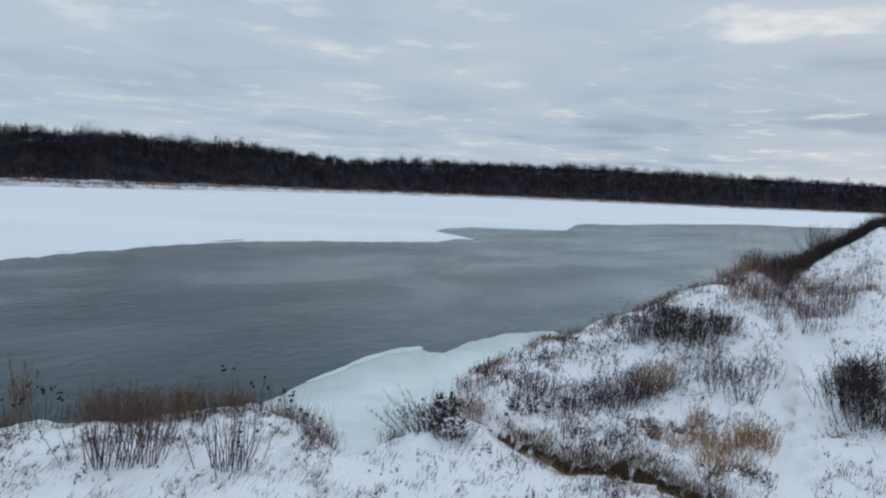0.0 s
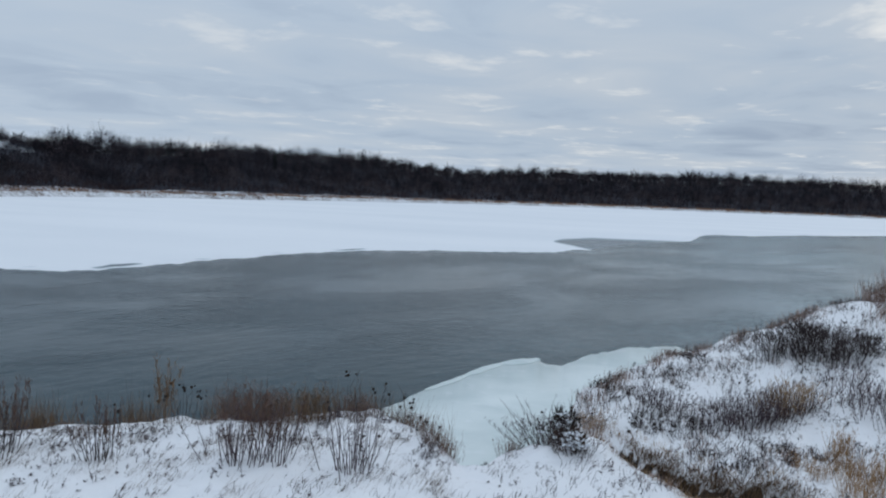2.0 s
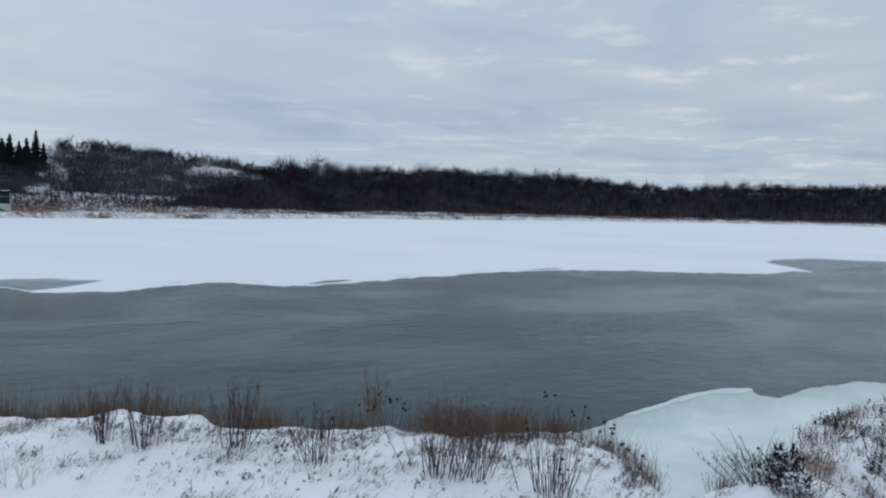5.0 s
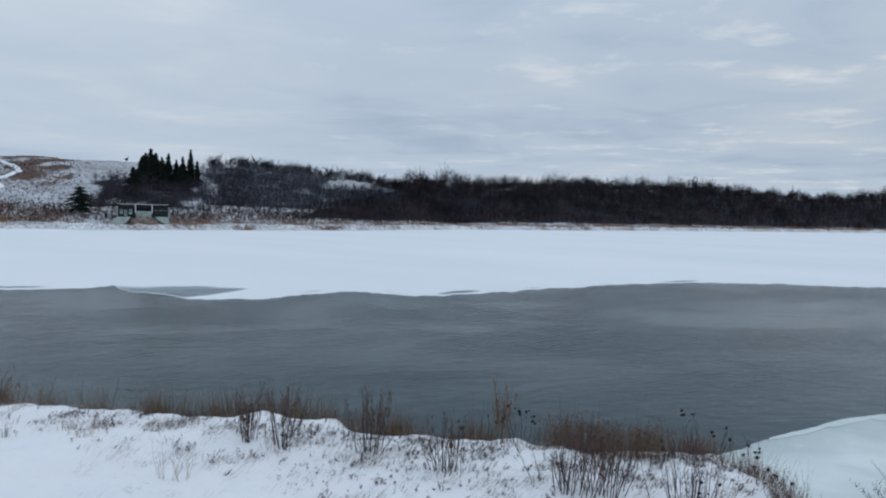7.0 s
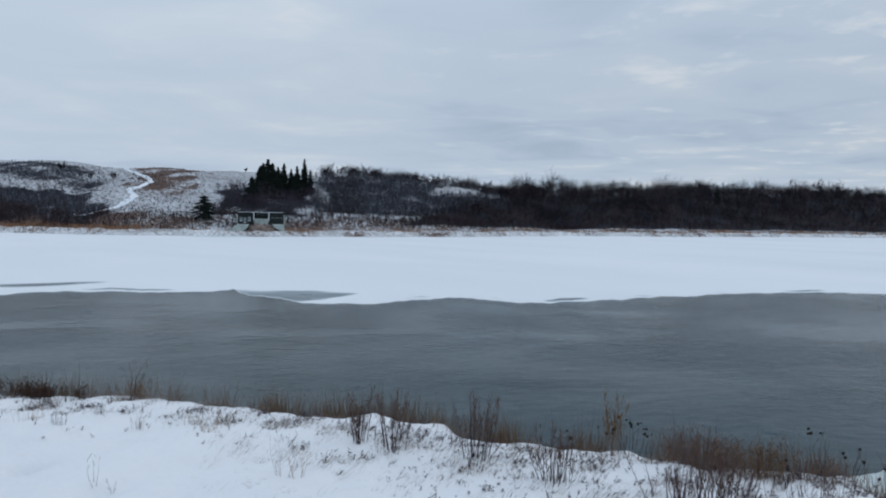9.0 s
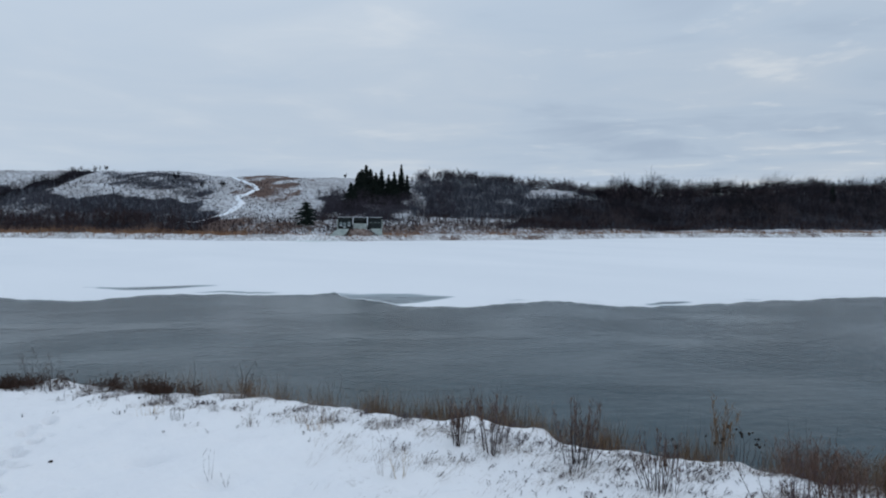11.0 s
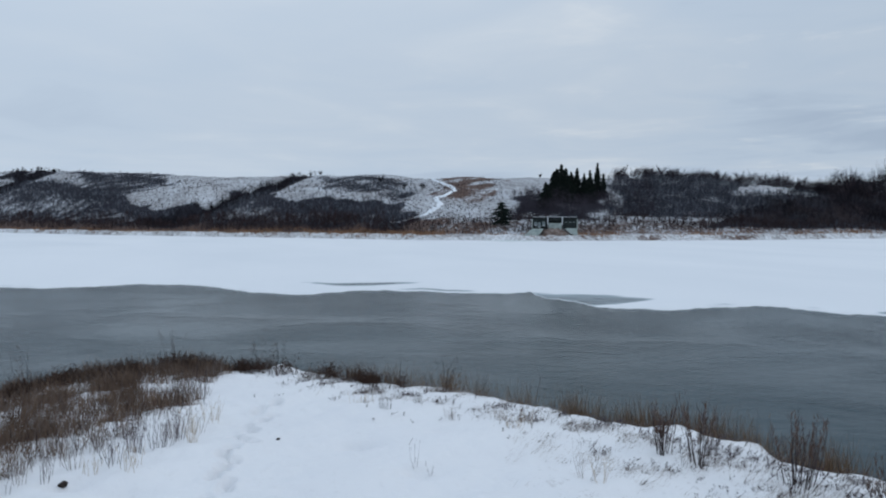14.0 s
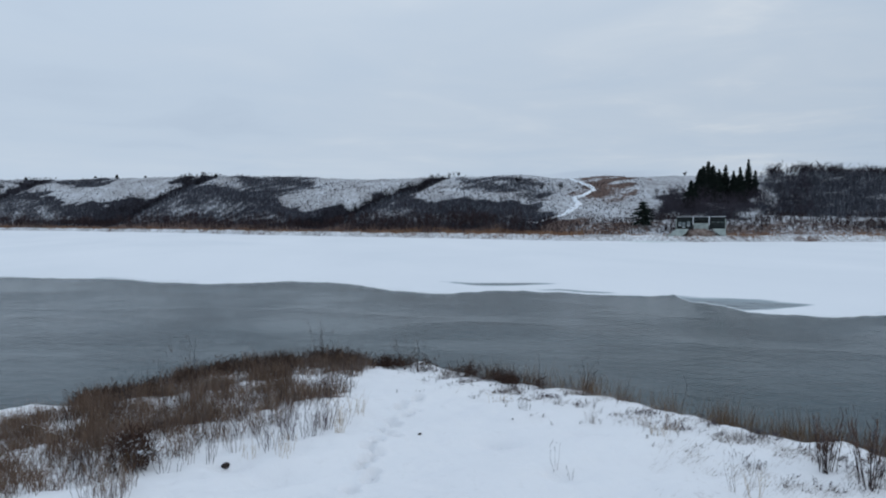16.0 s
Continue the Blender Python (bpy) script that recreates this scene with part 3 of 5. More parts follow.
def make_ice_sheet():
    az = np.concatenate([np.arange(-60, -33, 1.5), np.arange(-33, 111, 0.16), np.arange(111, 150, 2.5)])
    e = ICE_EDGE(az)
    x, y = spot(az, e)
    e = e + 0.8 * ripple(x, y, 11.0) + 0.5 * ripple(x, y, 4.1) + 0.25 * ripple(x, y, 1.7)
    inner = np.array([0, 0, 0.25, 0.5, 0.8, 1.1, 1.5, 2, 2.5, 3, 3.6, 4.3, 5, 6, 7, 8, 9, 10, 11, 12, 13.5, 15, 17, 19, 21, 23, 26, 29, 33, 38, 44])
    v = np.linspace(0.02, 1, 24)
    a = np.repeat(az[:, None], len(inner) + len(v), 1)
    d1 = e[:, None] + inner[None, :]
    d2 = d1[:, -1:] + (1.02 * SHORE(az) - d1[:, -1])[:, None] * v[None, :]
    d = np.concatenate([d1, d2], 1)
    o = d - e[:, None]
    z = 0.022 + 0.025 * step(o, 0, 12)
    z[:, 0] = -0.08
    x, y = spot(a, d)
    z = z + 0.006 * ripple(x, y, 18) * (o > 3)
    ob = mesh_object("river_ice_sheet", np.stack([x, y, z], -1).reshape(-1, 3), grid_faces(len(az), d.shape[1]), M_ICE)
    add_attr(ob, "wet", wetness(a, d, e[:, None]))
    add_attr(ob, "along", np.radians(a) * 75)
    add_attr(ob, "out", d)
    return tagged(ob, "wide snow-covered ice sheet with grey thin-ice streaks", "ice", kind="structure")


make_ice_sheet()


def patch(name, az, near, far, z, mat, label, cat="ice", lift=0.0, edge=0.25, drop=0.12):
    """A flat sheet of ice between two lines across the plan."""
    near, far = np.asarray(near, float), np.asarray(far, float)
    v = np.array([0, 0.0, 0.15, 0.4, 0.7, 1.0, 1.0])
    x, y = spot(az, near)
    near = near + edge * (ripple(x, y, 4.0) + 0.6 * ripple(x, y, 1.3))
    x, y = spot(az, far)
    far = far + edge * (ripple(x, y, 3.0) + 0.6 * ripple(x, y, 1.1))
    a = np.repeat(az[:, None], len(v), 1)
    d = near[:, None] + (far - near)[:, None] * v[None, :]
    zz = np.full_like(d, z) + lift * v[None, :]
    zz[:, 0] -= drop
    zz[:, -1] -= drop
    x, y = spot(a, d)
    ob = mesh_object(name, np.stack([x, y, zz], -1).reshape(-1, 3), grid_faces(len(az), len(v)), mat)
    return tagged(ob, label, cat, kind="structure")


SHELF_EDGE = curve_of([(-34, 60), (-26, 40), (-20, 33), (-14, 35), (-11, 39.5), (-9.1, 41.4), (-5.3, 39.3), (-2.6, 36.9), (-1.2, 34.9), (-0.6, 34.0), (0.7, 34.3), (1.5, 34.8), (3.5, 34.0), (5.4, 32.6), (8.0, 30.0), (11.4, 27.4), (15, 24.5), (18, 20.5), (22, 18.2)])
_az = np.arange(-33, 20, 0.25)
patch("shore_ice_shelf", _az, RIM(_az) - 0.6, SHELF_EDGE(_az), 0.07, M_SHELF, "pale greenish shore ice filling a cove under the bank")
for a0, a1, wide, tilt, m in ((1.2, 4.4, 0.8, 0.07, M_SHELF), (3.6, 7.0, 0.6, 0.05, M_SHELF), (6.0, 10.5, 0.45, 0.04, M_SHELF)):
    _az = np.arange(a0, a1, 0.1)
    _w = np.clip(np.sin((_az - a0) / (a1 - a0) * np.pi), 0, 1) ** 0.6
    patch("ice_slab", _az, SHELF_EDGE(_az) - wide * _w, SHELF_EDGE(_az) + 0.06, 0.09, m, "broken slab tilted on the shelf ice edge", lift=tilt, edge=0.10)
_az = np.arange(58.6, 63.2, 0.1)
patch("drain_ice_fan", _az, SHORE(_az) - 9.0 * np.clip(np.sin((_az - 58.6) / 4.6 * np.pi), 0, 1) ** 0.7 - 0.4, SHORE(_az) + 1.5, 0.085, M_SHELF, "pale greenish ice fan below the pump house apron", edge=0.8, drop=0.03)


# ---------------------------------------------------------------- plants
class Twigs:
    """Collects slender tapering blades and makes one mesh of them."""

    def __init__(self, seed):
        self.v, self.f, self.n, self.r = [], [], 0, np.random.RandomState(seed)

    def blades(self, base, tip, width, bend=0.0, hang=0.0):
        """Blades from base to tip, each a quad and a point, bent a little."""
        base, tip = np.asarray(base, float), np.asarray(tip, float)
        k = len(base)
        w = np.broadcast_to(np.asarray(width, float), (k,))
        q = self.r.uniform(0, np.pi, k)
        side = np.stack([np.cos(q), np.sin(q), np.zeros(k)], 1) * w[:, None] * 0.5
        if hang:
            side = np.where((self.r.uniform(0, 1, k) < hang)[:, None], np.array([0, 0, 0.5]) * w[:, None], side)
        mid = (base + tip) * 0.5 + self.r.normal(0, 1, (k, 3)) * np.linalg.norm(tip - base, axis=1)[:, None] * bend
        vv = np.stack([base - side, base + side, mid - side * 0.75, mid + side * 0.75, tip], 1).reshape(-1, 3)
        o = self.n + 5 * np.arange(k)[:, None]
        ff = np.concatenate([o + np.array([[0, 1, 3]]), o + np.array([[0, 3, 2]]), o + np.array([[2, 3, 4]])], 0)
        self.v.append(vv)
        self.f.append(ff)
        self.n += 5 * k

    def slivers(self, base, tip, width):
        base, tip = np.asarray(base, float), np.asarray(tip, float)
        k = len(base)
        w = np.broadcast_to(np.asarray(width, float), (k,))
        q = self.r.uniform(0, np.pi, k)
        side = np.stack([np.cos(q), np.sin(q), np.zeros(k)], 1) * w[:, None] * 0.5
        vv = np.stack([base - side, base + side, tip], 1).reshape(-1, 3)
        o = self.n + 3 * np.arange(k)[:, None]
        self.v.append(vv)
        self.f.append(o + np.array([[0, 1, 2]]))
        self.n += 3 * k

    def make(self, name, mat):
        return mesh_object(name, np.concatenate(self.v), np.concatenate(self.f), mat, smooth=False)


def wood_stuff(name, where, height, mat, label, seed, twigs=16, width=0.10, spread=0.34, cat="trees", round_top=False):
    """Bare trees or brush, at the given plan points (n x 3, the ground), as one stuff object."""
    t = Twigs(seed)
    r = t.r
    p = np.asarray(where, float)
    n = len(p)
    h = np.asarray(height, float) * r.uniform(0.65, 1.15, n)
    wd = np.broadcast_to(np.asarray(width, float), (n,))
    lean = r.normal(0, 0.05, (n, 2)) * h[:, None]
    top = p + np.concatenate([lean, h[:, None]], 1)
    t.blades(p - [0, 0, 0.3], top, wd * (0.7 if round_top else 0.8), 0.03)
    heart = p + (top - p) * 0.58
    for _ in range(twigs):
        if round_top:
            q = r.normal(0, 1, (n, 3))
            q /= np.linalg.norm(q, axis=1)[:, None]
            size = np.stack([h * spread, h * spread, h * 0.44], 1)
            base = heart + q * size * r.uniform(0.1, 0.5, n)[:, None]
            tip = heart + q * size * r.uniform(0.65, 1.0, n)[:, None]
            t.slivers(base, tip, wd * 1.5)
            for _ in range(3):
                b2 = base + (tip - base) * r.uniform(0.45, 1.0, n)[:, None]
                t.slivers(b2, b2 + (q * 0.5 + r.normal(0, 0.7, (n, 3)) + [0, 0, 0.3]) * size * 0.24, wd * 0.9)
            continue
        u = r.uniform(0.12, 0.8, n)
        base = p + (top - p) * u[:, None]
        q = r.uniform(0, 2 * np.pi, n)
        ln = h * spread * (1.15 - 0.6 * u) * r.uniform(0.5, 1.1, n)
        up = r.uniform(0.35, 1.3, n)
        tip = base + np.stack([np.cos(q) * ln, np.sin(q) * ln, up * ln], 1)
        t.slivers(base, tip, wd * 1.2)
        u2 = r.uniform(0.3, 0.8, n)[:, None]
        b2 = base + (tip - base) * u2
        q2 = q + r.normal(0, 0.8, n)
        l2 = ln * 0.6
        t.slivers(b2, b2 + np.stack([np.cos(q2) * l2, np.sin(q2) * l2, r.uniform(0.3, 1.4, n) * l2], 1), wd)
    ob = t.make(name, mat)
    return tagged(ob, label, cat, kind="stuff")


def scatter_far(n, seed, keep, az0=-36, az1=112, u0=0.03, u1=1.12):
    r = np.random.RandomState(seed)
    az = r.uniform(az0, az1, n)
    u = r.uniform(u0, u1, n)
    s = u * rise(az)
    ok = keep(az, s, u, r)
    az, s = az[ok], s[ok]
    x, y = spot(az, SHORE(az) + s)
    z, _ = far_height(az, s)
    return np.stack([x, y, z], 1), az, s


# dense dark woods on the right-hand half of the valley side
p, a, s = scatter_far(17000, 11, lambda az, s, u, r: (az - 12 * np.clip(0.72 - u, 0, 0.6) < 39.6 + r.normal(0, 0.7, len(az))) & (s > 14) & (wedge(az, u, 0.18) < 0.5), -36, 46.5, 0.05, 1.15)
tall = np.where(s < 30, 4.4, np.where(a > 38, 4.8, 8.2)) * np.clip(SHORE(a) / 480, 1.0, 1.5) * (1 + 0.38 * ripple(p[:, 0], p[:, 1], 30) + 0.2 * ripple(p[:, 0], p[:, 1], 90))
far_wide = 0.00036 * np.hypot(p[:, 0], p[:, 1])
pale = np.random.RandomState(5).uniform(0, 1, len(p)) < np.where(s / rise(a) < 0.3, 0.45 + 0.5 * ripple(p[:, 0], p[:, 1], 40), 0.20 + 0.35 * ripple(p[:, 0], p[:, 1], 55))
wood_stuff("far_woods", p[~pale], tall[~pale], M_WOOD, "dark bare deciduous woods covering the far valley side", 12, 12, far_wide[~pale], 0.36, round_top=True)
wood_stuff("far_pale_woods", p[pale], tall[pale] * 0.8, M_PALEWOOD, "paler grey-brown bare shrubs among the dark woods", 23, 16, far_wide[pale], 0.46, round_top=True)
p, a, s = scatter_far(700, 25, lambda az, s, u, r: r.uniform(0, 1, len(az)) < 0.9, -36, 39, 0.97, 1.1)
wood_stuff("far_woods_crest", p - [0, 0, 1.2], 10.0 * np.clip(SHORE(a) / 480, 0.9, 1.5) * (1 + 0.30 * ripple(p[:, 0], p[:, 1], 40) + 0.28 * ripple(p[:, 0], p[:, 1], 150)), M_WOOD, "ragged bare treetops along the wooded skyline", 26, 48, 0.00013 * np.hypot(p[:, 0], p[:, 1]), 0.40, round_top=True)
p, a, s = scatter_far(2200, 30, lambda az, s, u, r: r.uniform(0, 1, len(az)) < 1, -36, 39, 0.94, 1.12)
wood_stuff("far_crest_thicket", p - [0, 0, 1.8], 6.8 * np.clip(SHORE(a) / 480, 0.9, 1.5), M_WOOD, "dark undergrowth beneath the skyline trees", 31, 14, 0.00034 * np.hypot(p[:, 0], p[:, 1]), 0.7, round_top=True)
# crest trees behind the frosted grove
p, a, s = scatter_far(640, 13, lambda az, s, u, r: (r.uniform(0, 1, len(az)) < 0.85) & ((az < 50.8) | (az > 51.9)), 36, 52.9, 0.97, 1.12)
wood_stuff("far_crest_trees", p - [0, 0, 1.0], 5.4 * (1 + 0.45 * ripple(p[:, 0], p[:, 1], 22)), M_THICKET, "bare trees standing along the far hill crest", 14, 44, 0.085, 0.44, round_top=True)
# frosted grove
p, a, s = scatter_far(5200, 15, lambda az, s, u, r: (cover_at(az, s)[0] > r.uniform(0.0, 0.75, len(az))) & (az > 39 + 12 * np.clip(0.72 - u, 0, 0.6)) & (wedge(az, u, 0.13) < 0.5), 39, 53.5, 0.26, 0.92)
white = np.random.RandomState(8).uniform(0, 1, len(p)) < 0.34
wood_stuff("far_frosted_grove", p[white], 3.0, M_FROST, "frost-whitened young trees with snow between", 16, 10, 0.10, 0.22)
wood_stuff("far_grove_stems", p[~white], 3.4, M_BRUSH, "grey young trees standing among frosted ones", 32, 11, 0.12, 0.24)
# thicket behind the pump house
p, a, s = scatter_far(2500, 17, lambda az, s, u, r: cover_at(az, s)[0] > r.uniform(0.2, 0.95, len(az)), 50, 63, 0.12, 0.8)
wood_stuff("far_thicket", p, 1.1 * np.where((a > 53) & (a < 60) & (s / rise(a) < 0.5), 5.0, 3.5) * (1 + 0.4 * ripple(p[:, 0], p[:, 1], 14)), M_THICKET, "dark leafless thicket on the snowy slope", 18, 16, 0.09, 0.40, round_top=True)
# brush of the folded hills
p, a, s = scatter_far(15000, 19, lambda az, s, u, r: cover_at(az, s)[0] > r.uniform(0.15, 1.0, len(az)), 67, 112, 0.1, 1.05)
gully_side = np.zeros(len(a), bool)
for a0, lean, w in GULLIES:
    gully_side |= np.abs(a - a0 - lean * (1 - s / rise(a))) < w
wide = 0.00042 * np.hypot(p[:, 0], p[:, 1])
brush_tall = 2.8 * (1 + 0.4 * ripple(p[:, 0], p[:, 1], 12)) * (1 - 0.6 * step(s / rise(a), 0.72, 0.9))
white = ~gully_side & (np.random.RandomState(9).uniform(0, 1, len(p)) < np.where(s / rise(a) > 0.55, 0.62, 0.55))
grey_side = ~gully_side & ~white
wood_stuff("far_hill_brush", p[grey_side], brush_tall[grey_side], M_BRUSH, "grey brush on the folded hills", 20, 11, wide[grey_side], 0.34)
wood_stuff("far_frosted_brush", p[white], brush_tall[white] * 0.8, M_FROST, "frost-whitened brush on the folded hills", 33, 9, wide[white] * 0.8, 0.30)
wood_stuff("far_gully_brush", p[gully_side], 4.2 * (1 - 0.35 * step((s / rise(a))[gully_side], 0.8, 0.95)), M_WOOD, "dark brush filling the slanting side valleys", 27, 12, wide[gully_side], 0.40, round_top=True)
p, a, s = scatter_far(5200, 28, lambda az, s, u, r: cover_at(az, s)[0] < 0.5, 61.5, 112, 0.12, 1.0)
wood_stuff("far_scrub", p, 0.9 * (1 - 0.6 * step(s / rise(a), 0.75, 0.9)), M_PALEWOOD, "low scattered scrub over the snowy slopes", 29, 5, 0.0006 * np.hypot(p[:, 0], p[:, 1]), 0.6, "shrubs")
# willows along the foot of the slope
p, a, s = scatter_far(16000, 21, lambda az, s, u, r: (s > np.where(az > 57, 7, 10)) & (s < 28 + 6 * r.normal(0, 1, len(az))) & (r.uniform(0, 1, len(az)) < np.where(az > 38, 1.0, 0.75)), -36, 112, 0.02, 0.34)
wood_stuff("far_willow_belt", p, np.where(a > 73, 3.9, np.where(a > 70, 3.2, np.where(a > 68, 2.4, np.where(a > 61, 1.25, 2.1)))) * np.clip(SHORE(a) / 340, 1.0, 1.8) * (1 + 0.35 * ripple(p[:, 0], p[:, 1], 16)), M_WILLOW, "red-brown willow belt along the far shore", 22, 13, 0.00045 * np.hypot(p[:, 0], p[:, 1]), 0.30, "shrubs")


def far_reeds():
    t = Twigs(31)
    r = t.r
    n = 26000
    az = r.uniform(-34, 111, n)
    s = np.abs(r.normal(0, 1, n)) * 3.0 + 5.5 + 2 * np.sin(az * 0.9)
    x, y = spot(az, SHORE(az) + s)
    keep = (ripple(x, y, 26) + 0.35 * ((az > 66) & (az < 80)) + r.normal(0, 0.4, n) > 0.15) & (s < 20) & (s > 0.8)
    # a few scraps stand out on the snowy foot of the bank
    keep |= r.uniform(0, 1, n) < 0.10
    s = np.where(r.uniform(0, 1, n) < 0.16, r.uniform(0.5, 5.0, n), s)
    x, y = spot(az, SHORE(az) + s)
    az, s, x, y = az[keep], s[keep], x[keep], y[keep]
    z, _ = far_height(az, s)
    h = r.uniform(0.3, 1.0, len(x)) * np.where((az > 66) & (az < 84), 1.7, 1.0) * np.clip(SHORE(az) / 300, 1.0, 2.2)
    b = np.stack([x, y, z - 0.05], 1)
    t.slivers(b, b + np.stack([r.normal(0, 0.25, len(x)), r.normal(0, 0.25, len(x)), h], 1), 0.0009 * SHORE(az))
    return tagged(t.make("far_shore_reeds", M_REED), "orange-tan reeds along the far shore", "reeds", kind="stuff")


far_reeds()


# ---------------------------------------------------------------- trail on the far hill
def make_trail():
    pts = [(70.4, 31), (69.4, 32.5), (68.4, 34), (67.6, 39), (66.95, 45.5), (66.4, 52.5), (66.8, 57.5), (66.1, 61), (65.3, 69), (65.6, 79), (66.3, 88), (67.0, 94)]
    pa = np.interp(np.linspace(0, 11, 90), range(12), [q[0] for q in pts])
    ps = np.interp(np.linspace(0, 11, 90), range(12), [q[1] for q in pts])
    half = np.interp(np.linspace(0, 1, 90), [0, 0.3, 0.6, 1], [0.10, 0.24, 0.24, 0.15]) * (1 + 0.25 * np.sin(np.arange(90) * 1.3))
    v = []
    for w in (-1, -0.5, 0, 0.5, 1):
        a = pa + w * half
        z, _ = far_height(a, ps)
        x, y = spot(a, SHORE(a) + ps)
        v.append(np.stack([x, y, z + 0.45 - 0.5 * abs(w) ** 3], 1))
    v = np.stack(v, 1).reshape(-1, 3)
    ob = mesh_object("snowy_trail", v, grid_faces(90, 5), M_TRAIL)
    return tagged(ob, "white snowed-in trail winding up the far hill", "trail", kind="structure")


make_trail()


# ---------------------------------------------------------------- things across the river
def part(name, bm, mat, parent, label=""):
    me = bpy.data.meshes.new(name)
    bm.to_mesh(me)
    bm.free()
    me.materials.append(mat)
    ob = new(name, me)
    ob.parent = parent
    if label:
        ob["label"] = label
    return ob


def box(bm, x0, x1, y0, y1, z0, z1, bev=0.0):
    r = bmesh.ops.create_cube(bm, size=1)
    bmesh.ops.scale(bm, vec=(x1 - x0, y1 - y0, z1 - z0), verts=r["verts"])
    bmesh.ops.translate(bm, vec=((x0 + x1) / 2, (y0 + y1) / 2, (z0 + z1) / 2), verts=r["verts"])
    if bev:
        es = list({e for v in r["verts"] for e in v.link_edges})
        bmesh.ops.bevel(bm, geom=es, offset=bev, segments=1, affect="EDGES")
    return r


def boxed(name, mat, parent, dims, label="", bev=0.03):
    bm = bmesh.new()
    box(bm, *dims, bev)
    return part(name, bm, mat, parent, label)


def prism(name, mat, parent, outline, y0, y1, label=""):
    """A solid from an outline in x and z, between two depths."""
    bm = bmesh.new()
    a = [bm.verts.new((x, y0, z)) for x, z in outline]
    b = [bm.verts.new((x, y1, z)) for x, z in outline]
    bm.faces.new(a[::-1])
    bm.faces.new(b)
    for i in range(len(a)):
        j = (i + 1) % len(a)
        bm.faces.new((a[i], a[j], b[j], b[i]))
    bmesh.ops.recalc_face_normals(bm, faces=bm.faces)
    return part(name, bm, mat, parent, label)


def empty(name, m):
    ob = new(name)
    ob.empty_display_size = 0.3
    ob.matrix_world = m
    return ob


def make_pump_house():
    az, d = 57.45, 240.0
    x, y = spot(az, d)
    house = empty("pump_house", pose(x, y, 4.75, 0, 0, az))
    tagged(house, "low dark three-bay pump house on frosted concrete wing walls", "building")
    bays = [(-7.2, -2.35), (-2.15, 2.35), (2.55, 7.2)]
    for i, (a, b) in enumerate(bays):
        boxed("back_wall", M_PANEL, house, (a, b, 1.6, 1.9, -1.2, 2.5))
        lid = boxed("roof", M_PANEL, house, (a - 0.02, b + 0.02, -0.8, 2.1, 2.05 if i != 1 else 1.75, 2.72), "black flat roof edge with a thin snow line")
        boxed("snow_cap", M_TRAIL, lid, (a, b, -0.78, 2.0, 2.724, 2.82), "thin white snow layer", 0.03)
    for px in (-7.3, -2.25, 2.45, 7.25):
        boxed("pier", M_TRAIL if abs(px) < 5 else M_CONC, house, (px - 0.11, px + 0.11, -0.85, 1.7, -1.2 if abs(px) > 5 else 0.2, 2.04 if abs(px) > 5 else 2.85), "snow-whitened concrete pier" if abs(px) < 5 else "pale concrete pier")
    # closed bays
    boxed("front_panel", M_PANEL, house, (-7.05, -2.45, -0.25, 0.0, -1.1, 2.1))
    boxed("front_panel", M_PANEL, house, (2.65, 7.05, -0.25, 0.0, -1.1, 2.1))
    for wx, w0, w1 in ((-6.2, 0.1, 1.2), (-5.0, -0.5, 1.0), (-3.6, 0.0, 1.3)):
        w = boxed("window", M_GLASSY, house, (wx - 0.42, wx + 0.42, -0.34, -0.256, w0, w1), "dusty grey window pane")
        boxed("window_frame", M_PANEL, w, (wx - 0.05, wx + 0.05, -0.38, -0.344, w0, w1))
        boxed("window_sill", M_TRAIL, w, (wx - 0.45, wx + 0.45, -0.40, -0.26, w0 - 0.16, w0 - 0.004), "snowy ledge")
    for wx in (3.6, 5.0, 6.3):
        boxed("louvre", M_GLASSY, house, (wx - 0.45, wx + 0.45, -0.30, -0.256, 1.0, 1.15))
    # open middle bay with a sloping sill
    prism("sill", M_CONC, house, [(-2.05, -1.2), (2.25, -1.2), (2.25, 0.75), (-2.05, 0.75)], -0.2, 1.5, "frosted concrete sill")
    # wing walls that run down to the ice
    prism("wing_wall", M_CONC, house, [(-7.3, -1.05), (-3.6, -1.05), (-4.4, -2.4), (-7.6, -4.7), (-13.0, -4.7), (-9.0, -2.6)], -5.0, -0.35, "pale greenish frosted concrete apron")
    prism("wing_wall", M_CONC, house, [(3.4, -0.95), (7.2, -0.95), (7.3, -3.2), (5.6, -2.9), (4.2, -1.8)], -3.0, -0.35, "pale greenish frosted concrete apron")
    bm = bmesh.new()
    r = bmesh.ops.create_uvsphere(bm, u_segments=24, v_segments=10, radius=1)
    bmesh.ops.scale(bm, vec=(4.8, 3.4, 2.2), verts=r["verts"])
    bmesh.ops.translate(bm, vec=(-0.3, -1.8, -3.2), verts=r["verts"])
    for v in bm.verts:
        v.co.z += 0.25 * math.sin(v.co.x * 2.3 + v.co.y)
    part("earth_mound", bm, M_FARGRASS, house, "brown grassy earth mound")
    return house


M_FARGRASS = plain("snowy_brown_grass", (0.07, 0.042, 0.034), (0.30, 0.25, 0.225), scale=0.8, relief=0.15)
make_pump_house()


